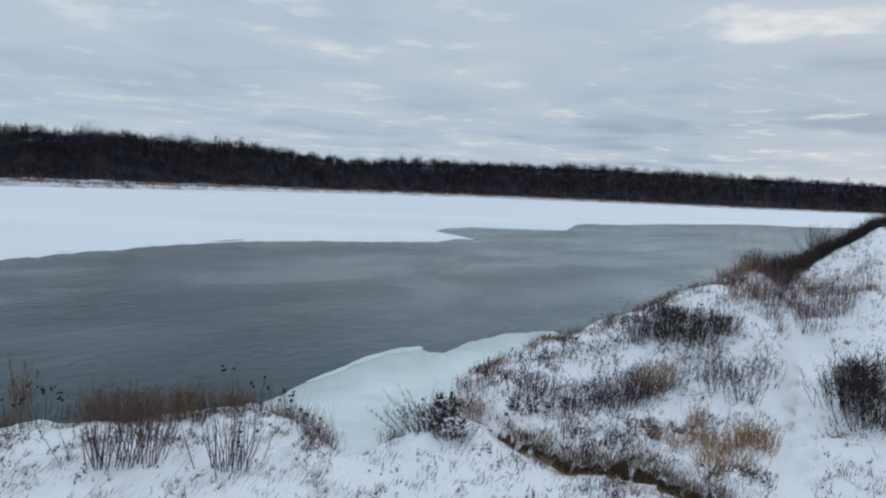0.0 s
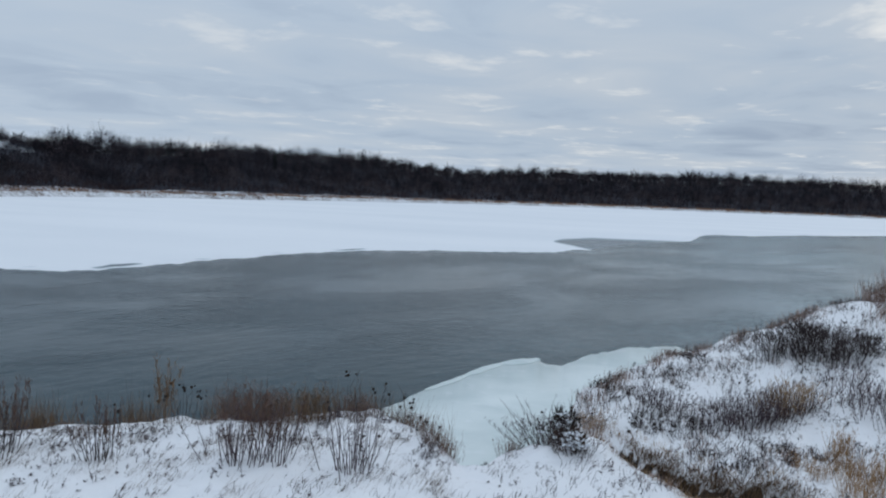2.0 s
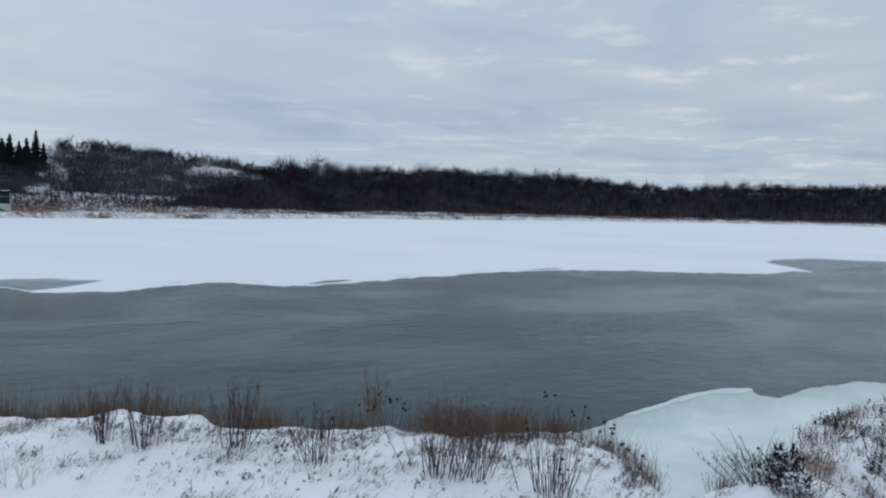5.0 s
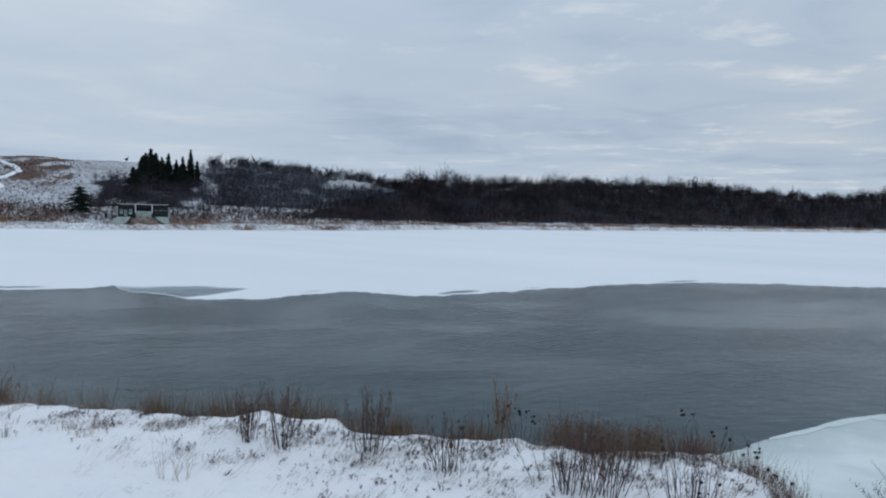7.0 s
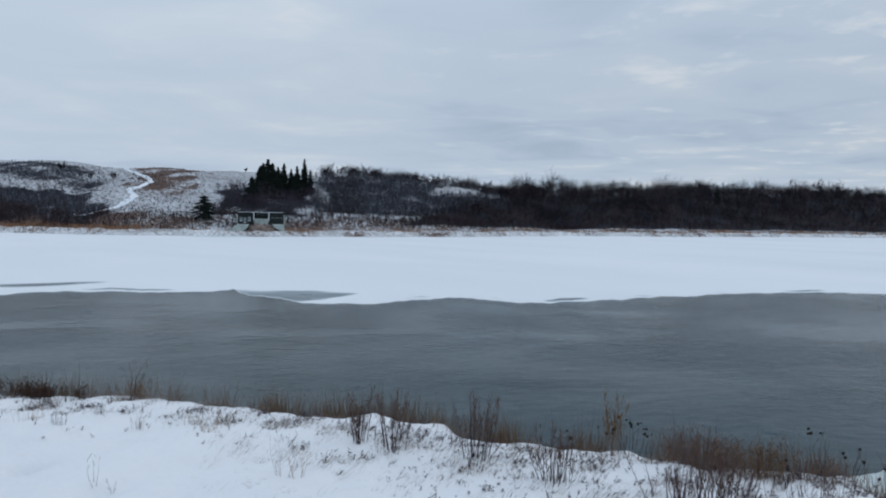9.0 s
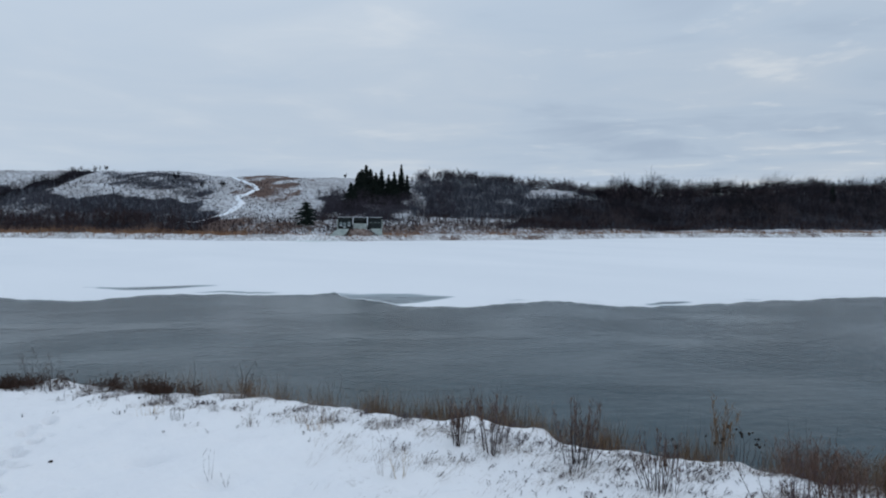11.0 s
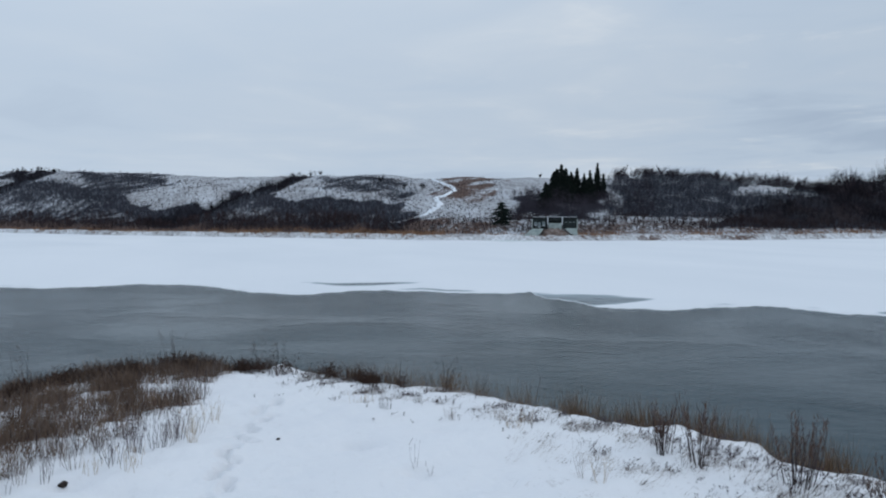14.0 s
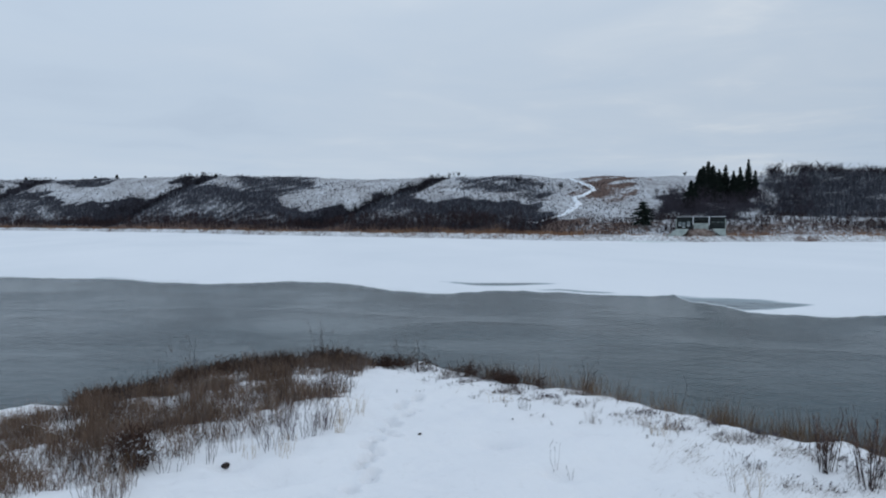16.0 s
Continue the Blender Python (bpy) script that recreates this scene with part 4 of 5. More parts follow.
def conifer(az, s, height, radius, label, name="spruce", seed=0, levels=19, shaggy=0.2, taper=0.8, start=0.08):
    r = random.Random(seed)
    x, y = spot(az, SHORE(az) + s)
    z = float(far_height(np.float64(az), np.float64(s))[0])
    tree = empty(name, pose(x, y, z - 0.2, 0, 0, r.uniform(0, 360)))
    tagged(tree, label, "tree", "spruces on the far hill" if name == "spruce" else "")
    bm = bmesh.new()
    bmesh.ops.create_cone(bm, cap_ends=True, segments=7, radius1=height * 0.022, radius2=0.03, depth=height, matrix=Matrix.Translation((0, 0, height / 2)))
    part("trunk", bm, M_BARK, tree)
    t = Twigs(seed + 100)
    b, e, w = [], [], []
    for k in range(levels):
        u = start + (0.98 - start) * k / levels
        R = radius * (1 - u) ** taper * r.uniform(0.75, 1.15) + 0.12
        for j in range(20):
            q = 6.283 * (j + r.random()) / 20
            ln = R * r.uniform(1 - 3 * shaggy, 1.1)
            zz = height * (u + r.uniform(-0.03, 0.03))
            p0 = np.array([0, 0, zz])
            p1 = np.array([ln * math.cos(q), ln * math.sin(q), zz - 0.28 * ln + 0.12 * r.random()])
            b.append(p0), e.append(p1), w.append(0.55)
            for v in (0.35, 0.6, 0.85):
                pm = p0 + (p1 - p0) * v
                for sd in (-1, 1):
                    q2 = q + sd * r.uniform(0.5, 1.1)
                    l2 = ln * 0.38 * r.uniform(0.6, 1.1)
                    b.append(pm), e.append(pm + np.array([l2 * math.cos(q2), l2 * math.sin(q2), -0.25 * l2])), w.append(0.42)
    t.blades(np.array(b), np.array(e), np.array(w), 0.04, 0.75)
    ob = t.make("crown", M_SPRUCE)
    ob.parent = tree
    return tree


for i, (a, s, h, rad) in enumerate([(57.3, 58, 12.6, 2.9), (56.95, 61, 13.8, 2.9), (56.6, 57, 13.2, 3.0), (56.2, 62, 12.2, 2.7), (55.75, 59, 13.0, 2.5), (55.2, 63, 11.9, 2.2), (54.75, 60, 12.4, 2.3),
                                    (54.2, 64, 13.0, 2.0), (53.75, 62, 11.2, 1.6), (58.15, 46, 10.0, 2.2), (57.05, 54, 10.2, 2.9), (56.35, 53, 9.6, 3.0), (57.5, 64, 11.4, 2.6), (54.95, 55, 9.0, 2.4)]):
    conifer(a, s, h * (1.0, 1.05, 1.03, 0.92, 1.03, 0.88, 0.98, 1.08, 0.9)[i % 9], rad * (1.95 if i < 4 or i > 8 else 1.4), "tall dark green spruce in a row on the hill", seed=40 + i, taper=0.85, shaggy=0.22)
conifer(61.6, 15, 8.8, 5.0, "broad dark pine near the far shore", "pine", 77, 8, 0.30, 0.40, 0.2)
conifer(22.6, 95, 11.5, 2.0, "dark spruce spire above the bare woods", "spruce", 78)
for i, a in enumerate([94.4, 99.3, 101.2, 102.6, 106.9]):
    conifer(a, float(rise(a)) * 1.02, 2.2 + (i % 3) * 0.5, 2.0, "small dark spruce on the far ridge", seed=90 + i, levels=9)


def lone_tree(az, u, height, seed, label, mat, group="bare trees on the far ridge"):
    """A bare tree with trunk, limbs and twigs."""
    r = np.random.RandomState(seed)
    s = u * float(rise(az))
    x, y = spot(az, SHORE(az) + s)
    z = float(far_height(np.float64(az), np.float64(s))[0])
    tree = empty("bare_tree", pose(x, y, z - 0.2))
    tagged(tree, label, "tree", group)
    bm = bmesh.new()
    bmesh.ops.create_cone(bm, cap_ends=True, segments=7, radius1=height * 0.03, radius2=height * 0.012, depth=height * 0.5, matrix=Matrix.Translation((0, 0, height * 0.25)))
    part("trunk", bm, M_BARK, tree)
    t = Twigs(seed)
    b, e = [], []
    for k in range(19):
        q, u0 = r.uniform(0, 6.28), r.uniform(0.12, 0.5)
        p0 = np.array([0, 0, height * u0])
        p1 = p0 + np.array([math.cos(q), math.sin(q), r.uniform(0.7, 2.0)]) * height * r.uniform(0.2, 0.34)
        b.append(p0), e.append(p1)
        for j in range(12):
            pm = p0 + (p1 - p0) * r.uniform(0.35, 1)
            q2 = q + r.normal(0, 1.0)
            p2 = pm + np.array([math.cos(q2), math.sin(q2), r.uniform(0.3, 1.6)]) * height * r.uniform(0.07, 0.17)
            b.append(pm), e.append(p2)
            for _ in range(5):
                q3 = q2 + r.normal(0, 1.0)
                pn = pm + (p2 - pm) * r.uniform(0.3, 1)
                b.append(pn), e.append(pn + np.array([math.cos(q3), math.sin(q3), r.uniform(0.2, 1.3)]) * height * r.uniform(0.03, 0.09))
    t.blades(np.array(b), np.array(e), 0.075 if height < 9 else 0.14, 0.03)
    ob = t.make("crown", mat)
    ob.parent = tree
    return tree


_r = random.Random(4)
for k in range(26):
    a = 38.6 + 13.6 * k / 25 + _r.uniform(-0.2, 0.2)
    lone_tree(a, 1.0 + _r.uniform(-0.03, 0.06), _r.uniform(5.0, 7.4) * (1.15 if 46 < a < 50 else 0.9), 200 + k, "bare round-crowned tree on the far hill crest", M_THICKET)
for k, (a, u, h) in enumerate([(52.6, 0.99, 4.6), (71.1, 0.78, 4.2), (75.8, 1.0, 2.6), (58.6, 1.0, 2.2), (67.8, 0.7, 3.2), (69.3, 0.72, 3.0), (16.0, 1.02, 12.0), (2.3, 1.02, 15.0), (-9.2, 1.02, 18.0)]):
    lone_tree(a, u, h, 300 + k, "lone bare tree on the snowy slope", M_WOOD)


# ---------------------------------------------------------------- plants on the near bank
def add_stalks(t, base, tip, radius, bend=0.05):
    """Round stalks: three-sided tapering tubes with one bend."""
    base, tip = np.asarray(base, float), np.asarray(tip, float)
    k = len(base)
    rad = np.broadcast_to(np.asarray(radius, float), (k,))
    mid = (base + tip) / 2 + t.r.normal(0, 1, (k, 3)) * np.linalg.norm(tip - base, axis=1)[:, None] * bend * np.array([1, 1, 0.3])
    q0 = t.r.uniform(0, 6.28, k)
    rings = []
    for c, sc in ((base, 1.0), (mid, 0.75)):
        for j in range(3):
            q = q0 + j * 2.0944
            rings.append(c + np.stack([np.cos(q), np.sin(q), np.zeros(k)], 1) * (rad * sc)[:, None])
    vv = np.stack(rings + [tip], 1).reshape(-1, 3)
    o = t.n + 7 * np.arange(k)[:, None]
    ff = []
    for j in range(3):
        n = (j + 1) % 3
        ff += [o + np.array([[j, n, 3 + n]]), o + np.array([[j, 3 + n, 3 + j]]), o + np.array([[3 + j, 3 + n, 6]])]
    t.v.append(vv)
    t.f.append(np.concatenate(ff, 0))
    t.n += 7 * k


_HEAD = None


def head_mesh():
    global _HEAD
    if _HEAD is None:
        bm = bmesh.new()
        bmesh.ops.create_icosphere(bm, subdivisions=1, radius=0.023)
        rr = random.Random(3)
        for v in bm.verts:
            v.co *= rr.uniform(0.7, 1.35)
            v.co.z *= 1.25
        _HEAD = bpy.data.meshes.new("seed_head")
        bm.to_mesh(_HEAD)
        bm.free()
        _HEAD.materials.append(M_HEAD)
    return _HEAD


def shrub(name, az, d, height, spread, stems, label, mat, twig_mat=None, fan=0.35, heads=0, twigs=4, seed=0, group="", thick=0.007, cat="shrub", lean=0.0, single=False, fuzz=0, leaf=0.016, plume=None, clots=0):
    """Stems that rise from one foot, with side twigs towards the top and seed heads."""
    x, y = spot(az, d)
    z = bank_z(az, d)
    ob = empty(name, pose(x, y, z))
    tagged(ob, label, cat, group)
    t = Twigs(seed)
    r = t.r
    foot = np.stack([r.normal(0, spread * 0.36, stems), r.normal(0, spread * 0.26, stems), np.full(stems, -0.08)], 1)
    h = height * r.uniform(0.55, 1.05, stems)
    out = foot[:, :2] / max(spread, 0.05) * fan * h[:, None] * 1.6 + r.normal(0, 0.11, (stems, 2)) * h[:, None]
    tip = np.concatenate([foot[:, :2] + out + [lean * height, 0], h[:, None]], 1)
    if single:
        for i in range(stems):
            t1 = Twigs(seed * 50 + i)
            add_stalks(t1, foot[i:i + 1], tip[i:i + 1], thick * r.uniform(0.7, 1.3), 0.03)
            st = t1.make("stem", mat)
            st.parent = ob
    else:
        add_stalks(t, foot, tip, thick, 0.07)
        st = t.make("stalk_mass", mat)
        st.parent = ob
        st["kind"] = "stuff"
    if twigs:
        t2 = Twigs(seed + 1)
        for _ in range(twigs):
            u = t2.r.uniform(0.35, 1.0, stems)[:, None]
            b = foot + (tip - foot) * u
            q = t2.r.uniform(0, 6.28, stems)
            ln = height * t2.r.uniform(0.08, 0.22, stems)
            e = b + np.stack([np.cos(q) * ln * 0.55, np.sin(q) * ln * 0.55, ln * t2.r.uniform(0.5, 1.2, stems)], 1)
            t2.blades(b, e, 0.009, 0.06)
            bb = b + (e - b) * 0.6
            q = q + t2.r.normal(0, 1, stems)
            t2.blades(bb, bb + np.stack([np.cos(q) * ln * 0.4, np.sin(q) * ln * 0.4, ln * 0.5], 1), 0.008, 0.05)
        tw = t2.make("twig_mass", twig_mat or mat)
        tw.parent = ob
        tw["kind"] = "stuff"
    if fuzz:
        t3 = Twigs(seed + 7)
        q = t3.r.normal(0, 1, (fuzz, 3))
        q /= np.linalg.norm(q, axis=1)[:, None]
        c = q * np.array([spread * 0.75, spread * 0.75, height * 0.5]) * (t3.r.uniform(0.15, 1, fuzz) ** 0.45)[:, None] * (1 + 0.25 * np.sin(q[:, :1] * 7 + seed)) + [0, 0, height * 0.46]
        c[:, 2] = np.maximum(c[:, 2], 0.02)
        ln = t3.r.uniform(0.05, 0.14, fuzz)[:, None]
        t3.blades(c, c + (q * 0.8 + t3.r.normal(0, 0.5, (fuzz, 3)) + [0, 0, 0.5]) * ln, leaf, 0.1)
        lv = t3.make("dead_foliage", twig_mat or mat)
        lv.parent = ob
        lv["kind"] = "stuff"
    if plume:
        # feathery seed plumes that cling to the upper part of every stem
        t4 = Twigs(seed + 11)
        for _ in range(16):
            u = t4.r.uniform(0.52, 1.0, stems)[:, None]
            b = foot + (tip - foot) * u
            q = t4.r.uniform(0, 6.28, stems)
            ln = height * t4.r.uniform(0.05, 0.13, stems) * (1.3 - 0.6 * u[:, 0])
            t4.blades(b, b + np.stack([np.cos(q) * ln * 0.4, np.sin(q) * ln * 0.4, ln * 1.1], 1), 0.014, 0.08)
        pl = t4.make("plume_mass", plume)
        pl.parent = ob
        pl["kind"] = "stuff"
    if clots:
        sn = bmesh.new()
        for _ in range(clots):
            q = r.normal(0, 1, 3)
            q /= np.linalg.norm(q)
            c = q * [spread * 0.62, spread * 0.62, height * 0.42] * r.uniform(0.5, 1.0) + [0, 0, height * 0.52]
            lump = bmesh.ops.create_icosphere(sn, subdivisions=1, radius=1.0)["verts"]
            size = r.uniform(0.015, 0.05)
            turn = Matrix.Rotation(r.uniform(0, 6.28), 3, "Z") @ Matrix.Rotation(r.uniform(-0.6, 0.6), 3, "X")
            for v in lump:
                v.co = Vector(c) + turn @ Vector((v.co.x * 1.9, v.co.y, v.co.z * 0.55)) * size * r.uniform(0.6, 1.3)
        part("snow_clots", sn, M_TRAIL, ob, "clots of snow caught in the twigs")["kind"] = "stuff"
    for k in range(heads):
        i = r.randint(stems)
        hd = new("seed_head", head_mesh())
        hd.parent = ob
        hd.location = tip[i] + r.normal(0, 0.025, 3)
        hd.scale = [r.uniform(0.8, 1.5)] * 3
    return ob


# upright shrubs and weeds along the crest: degrees, metres out, height, spread, stems
CREST_SHRUBS = [(25.7, 14.1, 1.15, 0.55, 20), (24.2, 14.1, 1.1, 0.6, 20), (22.7, 14.2, 1.15, 0.65, 26), (16.3, 13.8, 1.35, 0.8, 40), (34.75, 14.9, 1.15, 0.42, 26), (41.0, 15.7, 1.35, 0.42, 26), (47.6, 16.3, 1.35, 0.26, 18), (50.2, 16.9, 1.15, 0.36, 22)]
for k, (a, d, h, sp, n) in enumerate(CREST_SHRUBS):
    shrub("shrub", a, d, h, sp, n, "upright purple-grey leafless shrub standing in crest snow" if k < 4 else "slender brown-plumed dead weed on the snowy crest", M_STEM if k < 4 else M_DARKSTEM, M_STEM, 0.26 if k < 4 else 0.2, 0, 3 if k < 4 else 4, 400 + 2 * k, "shrubs along the bank crest", 0.010 if k < 4 else 0.009, single=True, fuzz=30, plume=M_RUSSET if k > 3 or k in (1, 2) else None)
# tall plumed weed and burr weeds
shrub("plumed_weed", 30.3, 16.6, 1.5, 0.16, 14, "tall tan plumed weed on the bank crest", M_BROWN, M_BROWN, 0.12, 0, 6, 431, cat="weed", thick=0.006, plume=M_BROWN)
for k, (a, d, h, n) in enumerate([(30.9, 16.6, 0.75, 7), (29.6, 16.8, 0.85, 9), (28.9, 16.7, 0.95, 9), (27.8, 16.8, 0.6, 5), (20.3, 16.4, 0.6, 4), (18.4, 16.0, 0.55, 4), (16.0, 17.2, 1.0, 5), (14.2, 17.2, 0.75, 5), (12.2, 16.8, 0.95, 5), (11.3, 15.6, 0.6, 5), (15.0, 13.9, 0.55, 5), (33.6, 16.6, 0.6, 3), (10.0, 15.0, 0.5, 4)]):
    shrub("burr_weed", a, d, h, 0.22, 6, "dark burr weed with black round seed heads", M_DARKSTEM, None, 0.25, n, 2, 440 + 2 * k, "burr weeds on the crest", 0.007, "weed")
# grass clumps in a row behind the shrubs
for k, (a, d, h, sp, n, m) in enumerate([(25.6, 16.4, 0.75, 0.6, 80, 0), (24.4, 16.4, 0.85, 0.6, 90, 0), (23.2, 16.3, 0.75, 0.55, 80, 0), (22.0, 16.3, 0.8, 0.6, 90, 0), (20.9, 16.3, 0.7, 0.6, 80, 1), (19.6, 16.4, 0.85, 0.6, 95, 1), (18.6, 16.5, 0.8, 0.45, 70, 1), (15.3, 17.0, 0.6, 0.5, 60, 0), (17.2, 16.9, 0.6, 0.5, 60, 0),
                                     (11.2, 16.2, 0.45, 0.45, 60, 0), (10.3, 15.5, 0.45, 0.5, 60, 0), (9.4, 15.0, 0.42, 0.4, 50, 0), (8.6, 14.5, 0.4, 0.35, 40, 0)]):
    shrub("grass_clump", a, d, h, sp, n, "rusty-brown dry grass clump on the bank crest", M_BROWN if m else M_REDGRASS, M_BROWN if m else M_REDGRASS, 0.12, 0, 3, 480 + 2 * k, "dry grass clumps", 0.004, "grass")
# small clumps on the open snow
for k, (a, d, h, sp, n, m) in enumerate([(69.4, 15.7, 0.8, 0.06, 3, M_STEM), (68.2, 15.5, 0.45, 0.04, 2, M_STEM), (56.2, 14.9, 1.0, 0.22, 9, M_GREY), (54.9, 14.7, 0.8, 0.25, 8, M_STRAW), (66.4, 18.8, 0.42, 0.22, 16, M_GREY), (69.0, 20.0, 0.34, 0.2, 12, M_DARKSTEM), (71.6, 19.7, 0.3, 0.3, 14, M_DARKSTEM),
                                     (73.5, 20.6, 0.35, 0.5, 22, M_STRAW), (62.4, 18.9, 0.32, 0.4, 24, M_BROWN), (60.8, 18.4, 0.4, 0.4, 26, M_BROWN), (61.6, 17.9, 0.25, 0.35, 18, M_TAN), (66.7, 22.4, 0.8, 0.35, 30, M_BROWN), (65.9, 22.1, 0.65, 0.4, 34, M_BROWN), (71.1, 22.6, 0.5, 0.15, 8, M_DARKSTEM), (68.1, 22.4, 0.9, 0.08, 4, M_DARKSTEM),
                                     (57.2, 18.2, 0.35, 0.14, 8, M_DARKSTEM), (56.0, 18.3, 0.3, 0.12, 7, M_DARKSTEM), (48.9, 16.2, 0.3, 0.1, 5, M_DARKSTEM), (86.0, 19.6, 0.75, 0.4, 20, M_GREY), (87.5, 19.2, 0.8, 0.4, 22, M_GREY), (84.7, 20.1, 0.6, 0.35, 18, M_STRAW)]):
    shrub("weed_clump", a, d, h, sp, n, "thin dry weed clump poking through snow", m, None, 0.35, 0, 2, 520 + 2 * k, "small weeds in the snow", 0.0045, "weed")
# dark little bushes on the left crest
for k, (a, d, h, sp) in enumerate([(75.2, 25.2, 0.6, 0.5), (73.6, 24.0, 0.35, 0.6), (72.4, 23.4, 0.35, 0.5), (77.0, 25.5, 0.4, 0.6), (79.0, 26.2, 0.4, 0.7), (88.0, 27.0, 0.7, 0.7), (86.4, 27.0, 0.8, 0.7), (84.2, 26.6, 0.6, 0.6), (90.5, 26.8, 0.6, 0.7), (96.3, 25.6, 1.5, 0.35), (79.8, 26.0, 1.0, 0.2), (87.0, 27.2, 1.4, 0.3), (81.0, 26.5, 1.2, 0.25), (99.2, 24.9, 1.2, 0.2), (92.2, 26.8, 0.55, 0.7), (93.8, 26.4, 0.6, 0.8), (95.4, 26.0, 0.5, 0.7), (97.0, 25.5, 0.55, 0.8), (98.8, 25.0, 0.5, 0.7), (100.4, 24.6, 0.5, 0.7), (102.0, 24.2, 0.45, 0.7), (82.4, 26.6, 0.55, 0.6), (87.2, 27.3, 0.6, 0.7)]):
    shrub("dark_bush", a, d, h * (0.72 if sp > 0.4 else 1.15), sp, 16 if sp > 0.4 else 5, "small dark leafless bush on the bank crest", M_DARKSTEM, M_RUST, 0.4, 0, 6, 570 + 2 * k, "dark bushes on the left crest", 0.007, fuzz=90 if sp > 0.4 else 0, leaf=0.032)
shrub("brown_bush", 101.0, 17.2, 0.85, 0.6, 70, "rust-brown leafy bush dusted with snow", M_DARKSTEM, M_RUST, 0.5, 0, 7, 600, fuzz=800, leaf=0.032, clots=18)
for k, (a, d, h, sp, n) in enumerate([(102.6, 15.2, 0.75, 0.4, 34), (101.6, 15.7, 0.6, 0.35, 26), (103.6, 15.6, 0.6, 0.5, 30), (92.5, 18.8, 0.75, 0.4, 26), (90.6, 19.3, 0.8, 0.5, 30), (95.0, 18.4, 0.6, 0.5, 24), (97.6, 17.9, 0.6, 0.4, 22)]):
    shrub("weed_clump", a, d, h, sp, n, "grey-brown dry stalks at the grass edge", M_GREY, M_BROWN, 0.25, 0, 3, 1200 + 2 * k, "small weeds in the snow", 0.006, "weed")
for k, (a, d, h, sp, n, m) in enumerate([(88.5, 18.3, 0.95, 0.5, 20, M_STEM), (89.9, 17.8, 0.9, 0.5, 20, M_STEM), (91.4, 17.4, 0.85, 0.5, 18, M_STEM), (87.2, 18.9, 0.95, 0.4, 18, M_STEM), (86.0, 18.0, 0.75, 0.4, 12, M_STRAW), (90.4, 16.6, 0.6, 0.5, 10, M_STRAW),
                                         (94.0, 17.5, 0.7, 0.4, 9, M_GREY), (95.8, 17.3, 0.65, 0.4, 9, M_STEM), (97.4, 17.1, 0.6, 0.4, 8, M_GREY), (98.8, 16.7, 0.55, 0.4, 10, M_STEM), (93.0, 17.0, 0.5, 0.4, 8, M_STRAW)]):
    shrub("weed_clump", a, d, h, sp, n, "tall bare stalks thinning out over open snow", m, m, 0.3, 0, 4, 1240 + 2 * k, "small weeds in the snow", 0.006, "weed")
shrub("leaning_stalk", 66.9, 22.2, 1.7, 0.10, 4, "dark dead stalk leaning over the bank crest", M_DARKSTEM, M_DARKSTEM, 0.1, 0, 4, 1280, cat="weed", thick=0.012, lean=0.5)
# right-hand slope
for k, (a, d, h, sp, n) in enumerate([(-15.6, 22.0, 0.7, 0.7, 40), (-17.2, 21.7, 1.0, 1.0, 60), (-18.9, 21.4, 0.95, 1.0, 60), (-20.3, 22.0, 0.9, 0.9, 60), (-21.8, 22.4, 0.6, 0.7, 36), (-18.0, 22.8, 0.6, 0.8, 50)]):
    shrub("dark_bush", a, d, h, sp, n, "low blackish leafless bush on the snowy slope", M_DARKSTEM, M_DARKSTEM, 0.5, 0, 8, 610 + 2 * k, "blackish bushes on the slope", 0.008, fuzz=700)
for k, (a, d, h, sp, n) in enumerate([(-30.7, 20.2, 0.85, 1.0, 70), (-32.0, 19.2, 0.95, 1.1, 80), (-31.3, 21.6, 0.95, 1.0, 70), (-30.4, 21.6, 0.7, 0.7, 50)]):
    shrub("dark_bush", a, d, h, sp, n, "dense black-brown bush beside the footpath", M_DARKSTEM, M_DARKSTEM, 0.3, 0, 9, 630 + 2 * k, "bushes beside the footpath", 0.009, fuzz=1000, leaf=0.02)
for k, (a, d, h, sp, n, m) in enumerate([(-12.0, 16.9, 0.75, 0.5, 22, 0), (-13.6, 17.3, 0.85, 0.6, 34, 0), (-14.8, 17.6, 0.85, 0.6, 36, 0), (-15.7, 18.0, 0.8, 0.6, 46, 1), (-16.8, 18.3, 0.85, 0.6, 60, 2), (-17.7, 18.6, 0.75, 0.5, 44, 2), (-20.3, 20.2, 0.6, 0.6, 26, 0), (-21.7, 18.9, 0.7, 0.6, 24, 0),
                                         (-23.6, 18.5, 0.8, 0.7, 26, 0), (-22.6, 19.6, 0.6, 0.6, 22, 0), (-9.6, 17.4, 0.55, 0.6, 30, 0), (-8.2, 17.8, 0.5, 0.6, 30, 0), (-6.8, 18.0, 0.5, 0.5, 26, 0), (-24.6, 20.6, 0.55, 0.5, 18, 0)]):
    shrub("shrub", a, d, h, sp, n, "thin purple-grey shrub on the snowy slope" if m == 0 else "brown-tipped leafless shrub on the snowy slope", M_STEM, (M_STEM, M_BROWN, M_TAN)[m], 0.3, 0, 6, 650 + 2 * k, "shrubs on the slope", 0.007, fuzz=150)
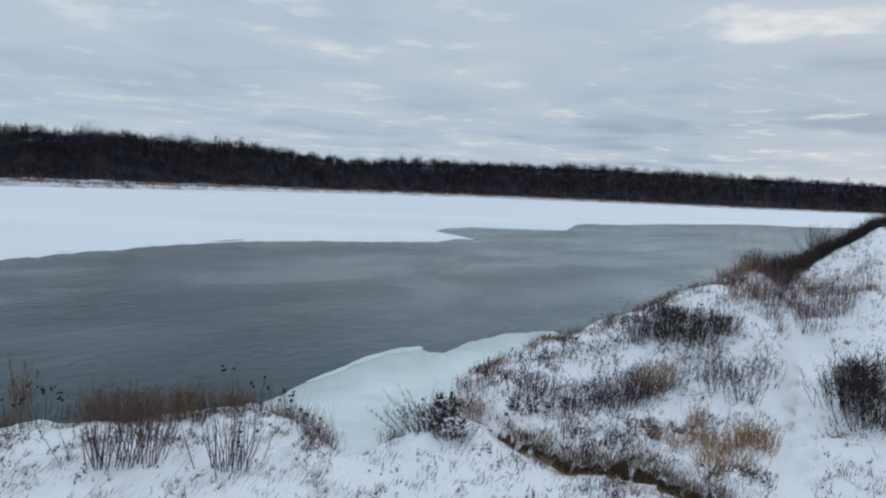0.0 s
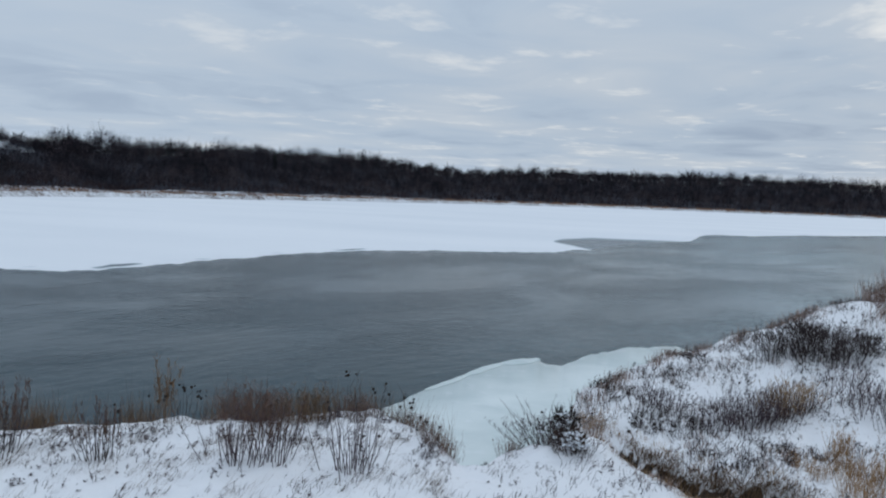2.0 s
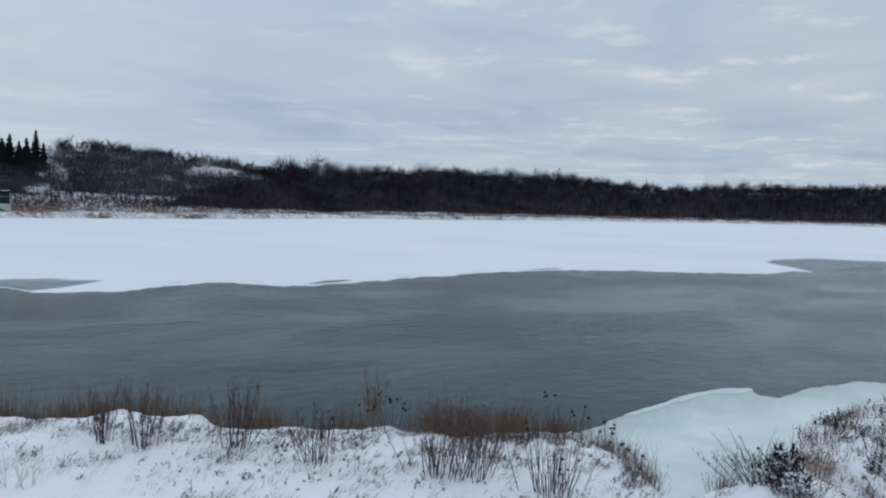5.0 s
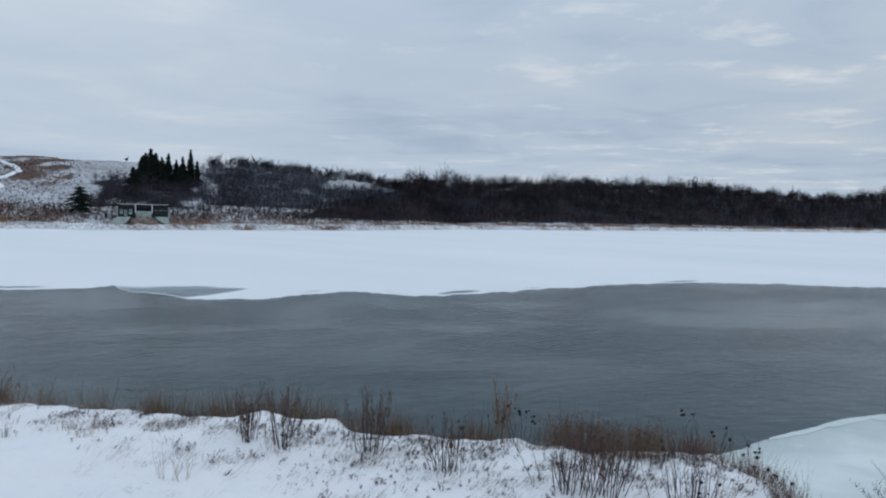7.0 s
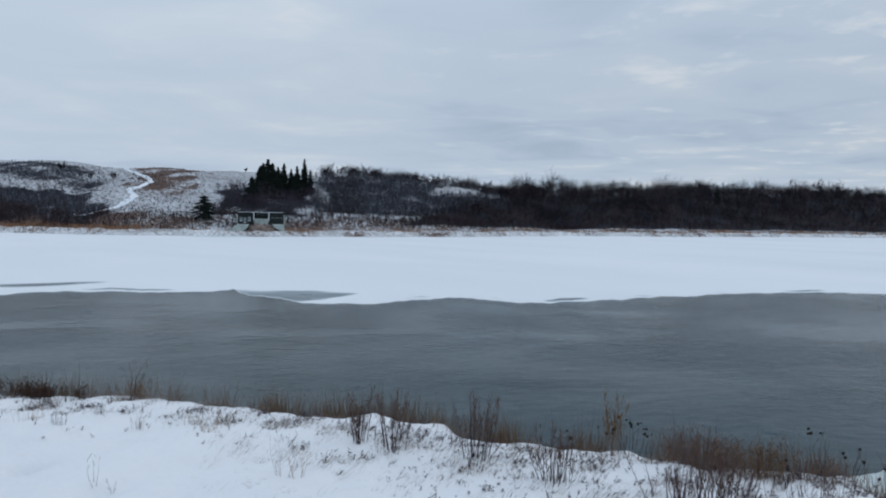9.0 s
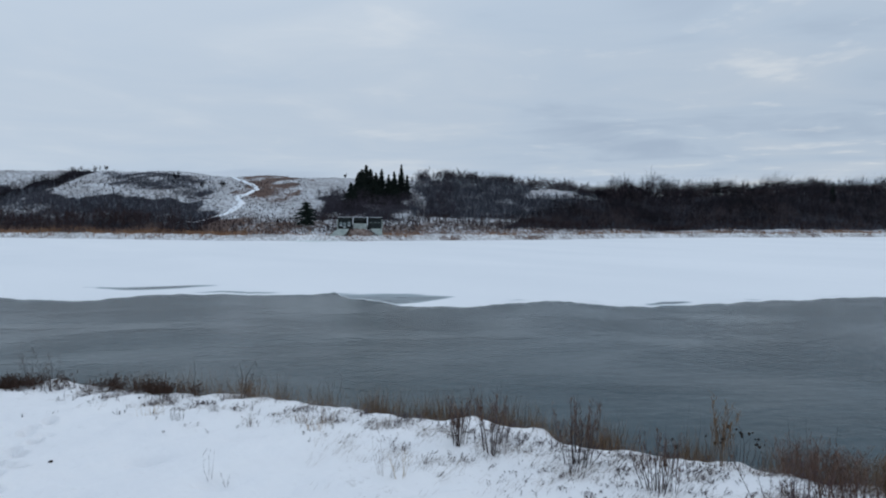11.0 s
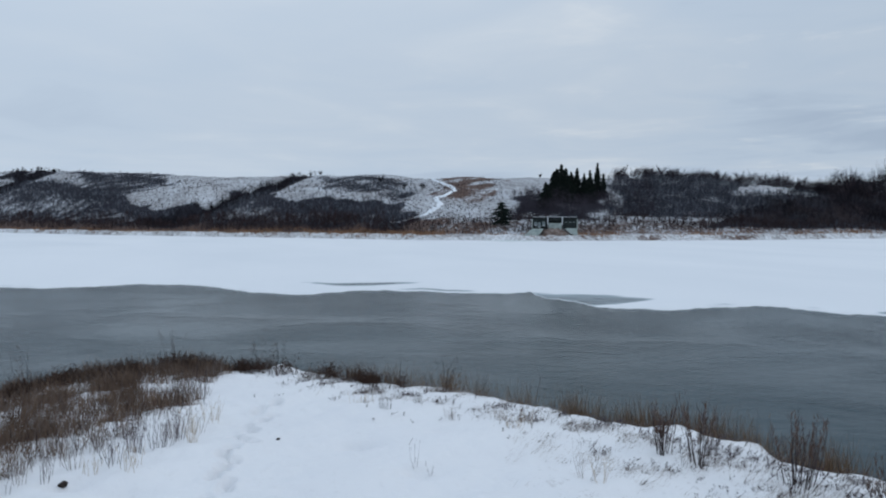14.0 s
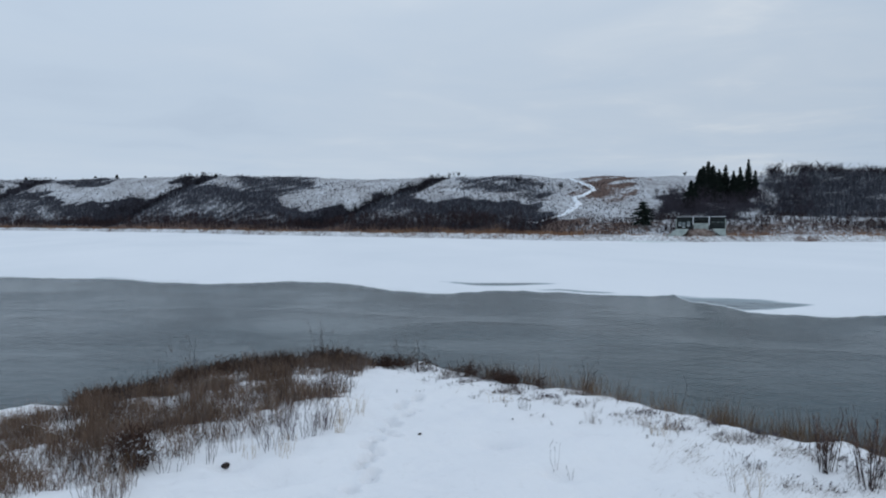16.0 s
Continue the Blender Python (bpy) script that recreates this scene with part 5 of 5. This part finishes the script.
for k, (a, d, h, sp, n) in enumerate([(-20.6, 15.6, 0.55, 0.5, 50), (-21.6, 15.0, 0.5, 0.5, 55), (-22.6, 15.8, 0.55, 0.5, 60), (-23.4, 16.2, 0.6, 0.45, 70), (-24.3, 16.6, 0.55, 0.5, 60), (-25.1, 16.4, 0.55, 0.4, 70), (-20.4, 16.8, 0.65, 0.3, 45), (-22.0, 14.4, 0.5, 0.5, 45), (-23.8, 15.0, 0.45, 0.5, 40), (-19.0, 15.3, 0.4, 0.4, 50), (-17.6, 15.6, 0.35, 0.4, 40)]):
    shrub("grass_clump", a, d, h, sp, n, "golden-orange dry grass tuft on the slope", M_GOLD, M_GOLD, 0.22, 0, 3, 690 + 2 * k, "golden grass tufts", 0.005, "grass")
shrub("grey_bush", -27.7, 45.6, 1.7, 1.0, 60, "grey leafless bush on the next bluff", M_STEM, M_STEM, 0.5, 0, 9, 735, thick=0.02, fuzz=300)
for k, (a, d, h, sp, n, m) in enumerate([(-22.0, 27.0, 0.8, 0.6, 70, 0), (-22.6, 28.2, 0.95, 0.6, 80, 1), (-23.2, 29.3, 1.0, 0.6, 80, 0), (-23.8, 29.9, 1.0, 0.6, 80, 2), (-24.5, 30.4, 1.0, 0.7, 80, 0), (-25.0, 29.0, 0.8, 0.6, 70, 2), (-24.1, 27.5, 0.8, 0.6, 70, 1), (-25.6, 31.0, 0.8, 0.7, 70, 0),
                                         (-26.4, 33.0, 0.8, 0.8, 70, 1), (-27.5, 33.5, 0.7, 0.8, 60, 0), (-28.6, 32.4, 0.7, 0.8, 60, 2), (-29.5, 31.6, 0.6, 0.7, 50, 0), (-21.2, 28.4, 0.7, 0.5, 50, 1), (-3.4, 18.6, 0.35, 0.5, 40, 1), (-4.4, 19.2, 0.35, 0.5, 40, 1), (-23.4, 25.6, 0.75, 0.9, 90, 0), (-24.6, 26.6, 0.8, 0.9, 90, 2), (-25.8, 28.0, 0.8, 0.9, 90, 0), (-27.0, 29.6, 0.8, 0.9, 90, 0), (-28.2, 30.6, 0.8, 0.9, 80, 2), (-22.4, 25.0, 0.6, 0.7, 60, 1), (-29.4, 30.4, 0.7, 0.8, 70, 0), (-2.4, 18.6, 0.3, 0.5, 36, 1), (-5.6, 20.3, 0.35, 0.5, 36, 1)]):
    shrub("grass_clump", a, d, h * 0.95, sp, n * 7 // 9, "tall dry grass clump on the slope's crest", (M_REDGRASS, M_PINK, M_STEM)[m], (M_RUSSET, M_REDGRASS, M_STEM)[m], 0.2, 0, 4, 750 + 2 * k, "crest grass clumps", 0.006, "grass")
# cove: a twiggy bush with arching branches, a black clump and a snow-laden tuft
shrub("twiggy_bush", 1.4, 15.7, 0.55, 0.75, 26, "grey twiggy bush arching over the cove", M_DARKSTEM, M_STEM, 0.9, 0, 9, 720, thick=0.008, lean=-0.5, fuzz=260)
shrub("twiggy_bush", 0.9, 15.6, 1.05, 0.6, 7, "long arching bare branches over the cove", M_DARKSTEM, M_STEM, 1.0, 0, 3, 736, thick=0.010, lean=-0.5)
shrub("twiggy_bush", 0.1, 15.7, 0.5, 0.6, 30, "grey twiggy bush leaning over the cove", M_STEM, M_DARKSTEM, 0.6, 0, 7, 723, thick=0.008, lean=-0.2, fuzz=250, clots=14)
shrub("dark_bush", -0.7, 16.2, 0.62, 0.42, 50, "black clump of dead leaves by the cove", M_DARKSTEM, M_HEAD, 0.9, 10, 9, 726, thick=0.010, fuzz=230, leaf=0.04, clots=30)
shrub("dark_bush", -1.7, 15.1, 0.45, 0.55, 60, "dark tuft laden with clots of snow", M_DARKSTEM, M_RUST, 0.8, 4, 5, 729, thick=0.008, fuzz=200, leaf=0.035, clots=80)
shrub("grass_clump", -3.0, 16.9, 0.6, 0.5, 90, "pale tan grass tuft beside the cove", M_PINK, M_TAN, 0.3, 0, 4, 739, thick=0.005, cat="grass")
shrub("grass_clump", 3.4, 15.4, 0.35, 0.3, 50, "small russet grass tuft over the cove", M_REDGRASS, M_REDGRASS, 0.3, 0, 4, 742, thick=0.005, cat="grass")


# ---------------------------------------------------------------- grass too fine to count
def fine_grass(name, az, d, height, mat, label, seed, blades=5, width=0.006, spread=0.12, lean=(0.0, 0.0), bend=0.06, up=0.35):
    t = Twigs(seed)
    r = t.r
    az, d = np.asarray(az), np.asarray(d)
    x, y = spot(az, d)
    z = bank_height(az, d)[0]
    h = np.asarray(height) * r.uniform(0.5, 1.15, len(az))
    for _ in range(blades):
        b = np.stack([x + r.normal(0, spread, len(x)) * 0.5, y + r.normal(0, spread, len(x)) * 0.5, z - 0.04], 1)
        hh = h * r.uniform(0.5, 1.1, len(x))
        e = b + np.stack([hh * (r.normal(0, up * 0.6, len(x)) + lean[0]), hh * (r.normal(0, up * 0.6, len(x)) + lean[1]), hh], 1)
        t.blades(b, e, width, bend)
    return tagged(t.make(name, mat), label, "grass", kind="stuff")


def leaf_tufts(name, az, d, height, mat, label, seed, leaves=6, size=0.04, width=0.017, stems=2):
    """Short leaning stems that carry curled dead leaves."""
    t = Twigs(seed)
    r = t.r
    az, d = np.asarray(az), np.asarray(d)
    x, y = spot(az, d)
    foot = np.stack([x, y, bank_height(az, d)[0] - 0.03], 1)
    n = len(foot)
    h = np.asarray(height) * r.uniform(0.5, 1.3, n)
    for _ in range(stems):
        tip = foot + np.stack([h * r.normal(0.15, 0.35, n), h * r.normal(0.1, 0.35, n), h * r.uniform(0.6, 1.1, n)], 1)
        t.blades(foot, tip, 0.009, 0.1)
        for _ in range(leaves):
            b = foot + (tip - foot) * r.uniform(0.3, 1.0, n)[:, None]
            q = r.normal(0, 1, (n, 3))
            q /= np.linalg.norm(q, axis=1)[:, None]
            t.blades(b, b + q * size * r.uniform(0.5, 1.4, n)[:, None], width * r.uniform(0.6, 1.3, n), 0.25, 0.4)
    return tagged(t.make(name, mat), label, "dead leaves", kind="stuff")


_r = np.random.RandomState(98)
a = _r.uniform(9, 82, 4200)
d = RIM(a) - np.abs(_r.normal(0, 1, len(a))) * 1.5 - 0.1
x, y = spot(a, d)
k = (ripple(x, y, 2.0) + 0.6 * ripple(x, y, 0.7) + _r.normal(0, 0.4, len(a)) > 0.62) & (d > 11.5)
leaf_tufts("crest_leaf_tufts", a[k], d[k], 0.20, M_STEM, "curled dead leaves on short stems in crest snow", 130)
a = _r.uniform(-24, 46, 2600)
d = 11.3 + (np.where(a < -1, GULLY(a) - 0.6, RIM(a)) - 11.3) * _r.uniform(0, 1, len(a))
x, y = spot(a, d)
k = ripple(x, y, 1.6) + 0.5 * ripple(x, y, 0.6) + _r.normal(0, 0.35, len(a)) > 0.8
leaf_tufts("foreground_leaf_tufts", a[k], d[k], 0.17, M_STEM, "dark curled leaves scattered in foreground snow", 131)
a = _r.uniform(-32, -1.5, 3600)
d = GULLY(a) + 0.3 + (RIM(a) - GULLY(a) - 0.3) * _r.uniform(0, 1, len(a)) ** 1.1
x, y = spot(a, d)
k = (ripple(x, y, 2.2) + 0.5 * ripple(x, y, 0.8) + _r.normal(0, 0.4, len(a)) > 0.55) & ((np.abs(a + 27.3) > 1.6) | (d > 27))
leaf_tufts("slope_leaf_tufts", a[k], d[k], 0.26, M_DARKSTEM, "dark leafy stems standing in the slope snow", 132, 7, 0.05, 0.021)
a = _r.uniform(70, 105, 1900)
a = a[ripple(*spot(a, RIM(a)), 1.9) + _r.normal(0, 0.35, len(a)) > np.where(a < 82, 0.6, -0.35)]
d = RIM(a) - 0.7 + _r.uniform(0, 1.3, len(a))
leaf_tufts("shoulder_leaf_tufts", a, d, 0.5, M_RUST, "dark red-brown leafy weeds fringing the shoulder", 133, 9, 0.06, 0.028)
a = _r.uniform(86, 112, 1700)
d = 17 + _r.uniform(0, 1, len(a)) * (RIM(a) - 17)
k = (d > np.interp(a, [85, 93, 100, 111], [22, 18.8, 17.3, 15.8])) & ~((a > 104.0) & (d > 23.2))
leaf_tufts("shoulder_dry_leaves", a[k], d[k], 0.42, M_SHOULDER, "brown curled leaves among the shoulder grass", 134, 8, 0.05, 0.022)

_r = np.random.RandomState(99)
# left shoulder covered with brown grass
LINE = curve_of([(80, 27), (83, 26), (84.5, 24.5), (85.5, 21.5), (89, 19.8), (93, 18.6), (100, 17.2), (111, 15.6)])
a = _r.uniform(82.5, 113, 6000)
d = LINE(a) + (RIM(a) + 0.8 - LINE(a)) * _r.uniform(0, 1, len(a)) ** 0.8
x, y = spot(a, d)
k = (ripple(x, y, 2.6) + 0.5 * ripple(x, y, 0.9) + _r.normal(0, 0.3, len(a)) > -0.16) & ~((a > 104.0) & (d > 23.2)) & (_r.uniform(0, 1, len(a)) < 0.07 + 0.93 * step(d - LINE(a), 0, 2.4))
a, d = a[k], d[k]
half = len(a) * 8 // 10
lush = 0.55 * (1 + 0.55 * ripple(*spot(a, d), 1.6))
fine_grass("shoulder_brown_grass", a[:half], d[:half], lush[:half], M_SHOULDER, "thick brown dry grass on the bank shoulder", 101, 9, 0.015, 0.24, (0.05, 0.05), bend=0.13, up=0.5)
fine_grass("shoulder_tan_grass", a[half:], d[half:], lush[half:], M_GREY, "tan dry grass mixed on the bank shoulder", 102, 8, 0.011, 0.22, (0.05, 0.05), bend=0.13, up=0.5)
a = np.concatenate([_r.uniform(83, 104, 1700), _r.uniform(72, 92, 350)])
k = ripple(*spot(a, RIM(a)), 1.3) + _r.normal(0, 0.3, len(a)) > -0.05
a = a[k]
d = RIM(a) - 0.9 + _r.uniform(0, 1.7, len(a))
fine_grass("crest_dark_weeds", a, d, 0.5 * (1 + 0.5 * ripple(*spot(a, RIM(a)), 0.8)), M_RUST, "dark weeds fringing the bank shoulder", 103, 9, 0.016, 0.25, up=0.7, bend=0.12)
a = _r.uniform(84, 106, 900)
d = LINE(a) + (RIM(a) - LINE(a)) * _r.uniform(0, 1, len(a))
k = ~((a > 103) & (d > 22.7))
fine_grass("shoulder_tall_stalks", a[k], d[k], 0.78, M_DARKSTEM, "tall dark seed stalks above the brown grass", 117, 3, 0.011, 0.15, up=0.3)
# weeds rooted on the cut face behind the crest
a = _r.uniform(8.5, 76, 3600)
x, y = spot(a, RIM(a))
k = ripple(x, y, 2.4) + _r.normal(0, 0.35, len(a)) > 0.0
a = a[k]
d = RIM(a) + _r.uniform(0.15, 0.9, len(a))
fine_grass("cut_face_weeds", a, d, 0.78 + (d - RIM(a)), M_BROWN, "brown weeds rising behind the snowy crest", 104, 5, 0.010, 0.15)
fine_grass("cut_face_stalks", a[::9], d[::9], 1.25 + (d[::9] - RIM(a[::9])), M_DARKSTEM, "thin dark stalks rising behind the snowy crest", 105, 2, 0.011, 0.1, up=0.2)
# wind-combed pale grass on the crest snow
a = _r.uniform(9, 80, 8000)
d = RIM(a) - np.abs(_r.normal(0, 1, len(a))) * (1.3 + 1.1 * (a < 62)) - 0.05
x, y = spot(a, d)
k = (ripple(x, y, 2.2) + 0.6 * ripple(x, y, 0.8) + _r.normal(0, 0.32, len(a)) > 0.36) & (d > 11.5)
a, d = a[k], d[k]
fine_grass("combed_crest_grass", a, d, 0.25, M_STRAWGREY, "pale wind-combed grass in the crest snow", 106, 4, 0.007, 0.20, (0.75, 0.55), up=0.35, bend=0.08)
fine_grass("crest_stubble", a[::7], d[::7], 0.17, M_RUST, "dark stubble poking through crest snow", 107, 6, 0.020, 0.10, (0.4, 0.3), up=0.7, bend=0.12)
a = np.concatenate([_r.uniform(-24, 48, 3000), _r.uniform(-24, 6, 1200)])
d = 11.0 + (np.where(a < -1, GULLY(a) - 0.6, RIM(a)) - 11.0) * _r.uniform(0, 1, len(a))
x, y = spot(a, d)
k = ripple(x, y, 1.9) + 0.5 * ripple(x, y, 0.7) + _r.normal(0, 0.25, len(a)) > 0.22
a, d = a[k], d[k]
fine_grass("foreground_stubble", a[::2], d[::2], 0.24, M_STEM, "grey-brown stubble in the foreground snow", 108, 4, 0.011, 0.14, (0.4, 0.3), up=0.5, bend=0.12)
# stubble and grass of the right-hand slope
a = _r.uniform(-33, -1.5, 11500)
d = GULLY(a) + 0.3 + (RIM(a) - GULLY(a) - 0.3) * _r.uniform(0, 1, len(a)) ** 1.1
x, y = spot(a, d)
k = (ripple(x, y, 2.6) + 0.5 * ripple(x, y, 0.9) + _r.normal(0, 0.45, len(a)) > -0.1) & ((np.abs(a + 27.3) > 1.5) | (d > 27))
a, d = a[k], d[k]
thin = _r.uniform(0, 1, len(a)) < 0.14 + 0.44 * step(-a, 6, 12)
a, d = a[thin], d[thin]
n = len(a)
fine_grass("slope_dark_stubble", a[: n // 2], d[: n // 2], 0.24, M_DARKSTEM, "dark stems scattered over the snowy slope", 109, 5, 0.013, 0.16, up=0.8, bend=0.14)
fine_grass("slope_dark_litter", a[::4], d[::4] + 0.1, 0.12, M_DARKSTEM, "dark dead leaves scattered on the slope snow", 118, 4, 0.026, 0.3, up=1.2, bend=0.2)
fine_grass("slope_grey_grass", a[n // 2: n * 3 // 4], d[n // 2: n * 3 // 4], 0.3, M_STEM, "purple-grey dry stems over the snowy slope", 110, 5, 0.011, 0.16, up=0.8, bend=0.14)
fine_grass("slope_tan_grass", a[n * 3 // 4:], d[n * 3 // 4:], 0.26, M_PINK, "pinkish straw grass over the snowy slope", 111, 5, 0.010, 0.16, up=0.8, bend=0.14)
a = _r.uniform(-26.5, -4.0, 1100)
x, y = spot(a, RIM(a))
a = a[ripple(x, y, 2.4) + _r.normal(0, 0.3, len(a)) > 0.1]
d = RIM(a) - 0.9 + _r.uniform(0, 1.7, len(a))
fine_grass("slope_crest_grass", a, d, np.where(a < -20.5, 0.85, 0.30) * _r.uniform(0.5, 1.3, len(a)), M_REDGRASS, "reddish-brown grass fringing the slope's crest", 112, 6, 0.011, 0.16)
fine_grass("slope_crest_tan", a[::3], d[::3] - 0.4, np.where(a[::3] < -20.5, 0.7, 0.4), M_PINK, "pale pinkish grass fringing the slope's crest", 113, 5, 0.011, 0.16)
a = _r.uniform(-31.5, -21.0, 1700)
d = 24.0 + _r.uniform(0, 1, len(a)) * 9 + np.where(a < -26, 3, 0)
x, y = spot(a, d)
k = (ripple(x, y, 3.0) + _r.normal(0, 0.3, len(a)) > 0) & (d < RIM(a) + 0.3)
a, d = a[k], d[k]
fine_grass("saddle_grass", a, d, 0.6, M_REDGRASS, "reddish-brown grass on the saddle of the slope", 114, 5, 0.009, 0.2)
a = _r.uniform(-36, -24.6, 2800)
d = RIM(a) - 2.6 + np.abs(_r.normal(0, 1, len(a))) * 2.6
fine_grass("far_mound_brush", a, d, 0.9, M_DARKSTEM, "dark brush covering the river side of the next bluff", 115, 6, 0.02, 0.4)
# gully fringe
a = _r.uniform(-25, -3, 450)
d = GULLY(a) + _r.choice([-0.45, 0.5], len(a)) + _r.normal(0, 0.12, len(a))
fine_grass("gully_fringe", a, d, 0.24, M_TAN, "tan grass hanging over the eroded gully", 116, 5, 0.007, 0.12, (-0.1, -0.4))
k = _r.uniform(0, 1, 700)
g = -23.0 + 17.0 * k + _r.normal(0, 0.2, 700)
fine_grass("gully_overhang", g, GULLY(g) + 0.16 + _r.normal(0, 0.10, 700), 0.26, M_BROWN, "brown grass overhanging the eroded gully face", 120, 5, 0.012, 0.14, (-0.1, -0.7), up=0.5, bend=0.15)
fine_grass("gully_litter", a[::3] - 0.3, d[::3] - 0.25, 0.16, M_PINK, "brown litter along the eroded gully", 119, 7, 0.018, 0.3, (0.0, -0.3), up=0.9, bend=0.15)


def clod(az, d, size, seed):
    bm = bmesh.new()
    bmesh.ops.create_icosphere(bm, subdivisions=3, radius=size)
    rr = random.Random(seed)
    o = rr.uniform(0, 50)
    for v in bm.verts:
        v.co *= 1 + 0.45 * noise.noise(v.co * (1.3 / size) + Vector((o, o, o)))
        v.co.z *= 0.7
    me = bpy.data.meshes.new("earth_clod")
    bm.to_mesh(me)
    bm.free()
    me.materials.append(M_EARTH)
    ob = new("earth_clod", me)
    x, y = spot(az, d)
    ob.location = (x, y, bank_z(az, d) + size * 0.08)
    return tagged(ob, "dark brown earth clod lying on snow", "clod", "earth clods")


M_EARTH = plain("brown_earth", (0.012, 0.010, 0.010), (0.055, 0.042, 0.036), scale=14.0, relief=0.02)
clod(94.7, 16.95, 0.09, 1)
clod(79.9, 18.0, 0.05, 2)
_q = random.Random(17)
for k in range(18):
    ga = _q.uniform(-21.5, -4.5)
    clod(ga, float(GULLY(ga)) - 0.15 + _q.uniform(-0.15, 0.1), _q.uniform(0.02, 0.055), 10 + k)
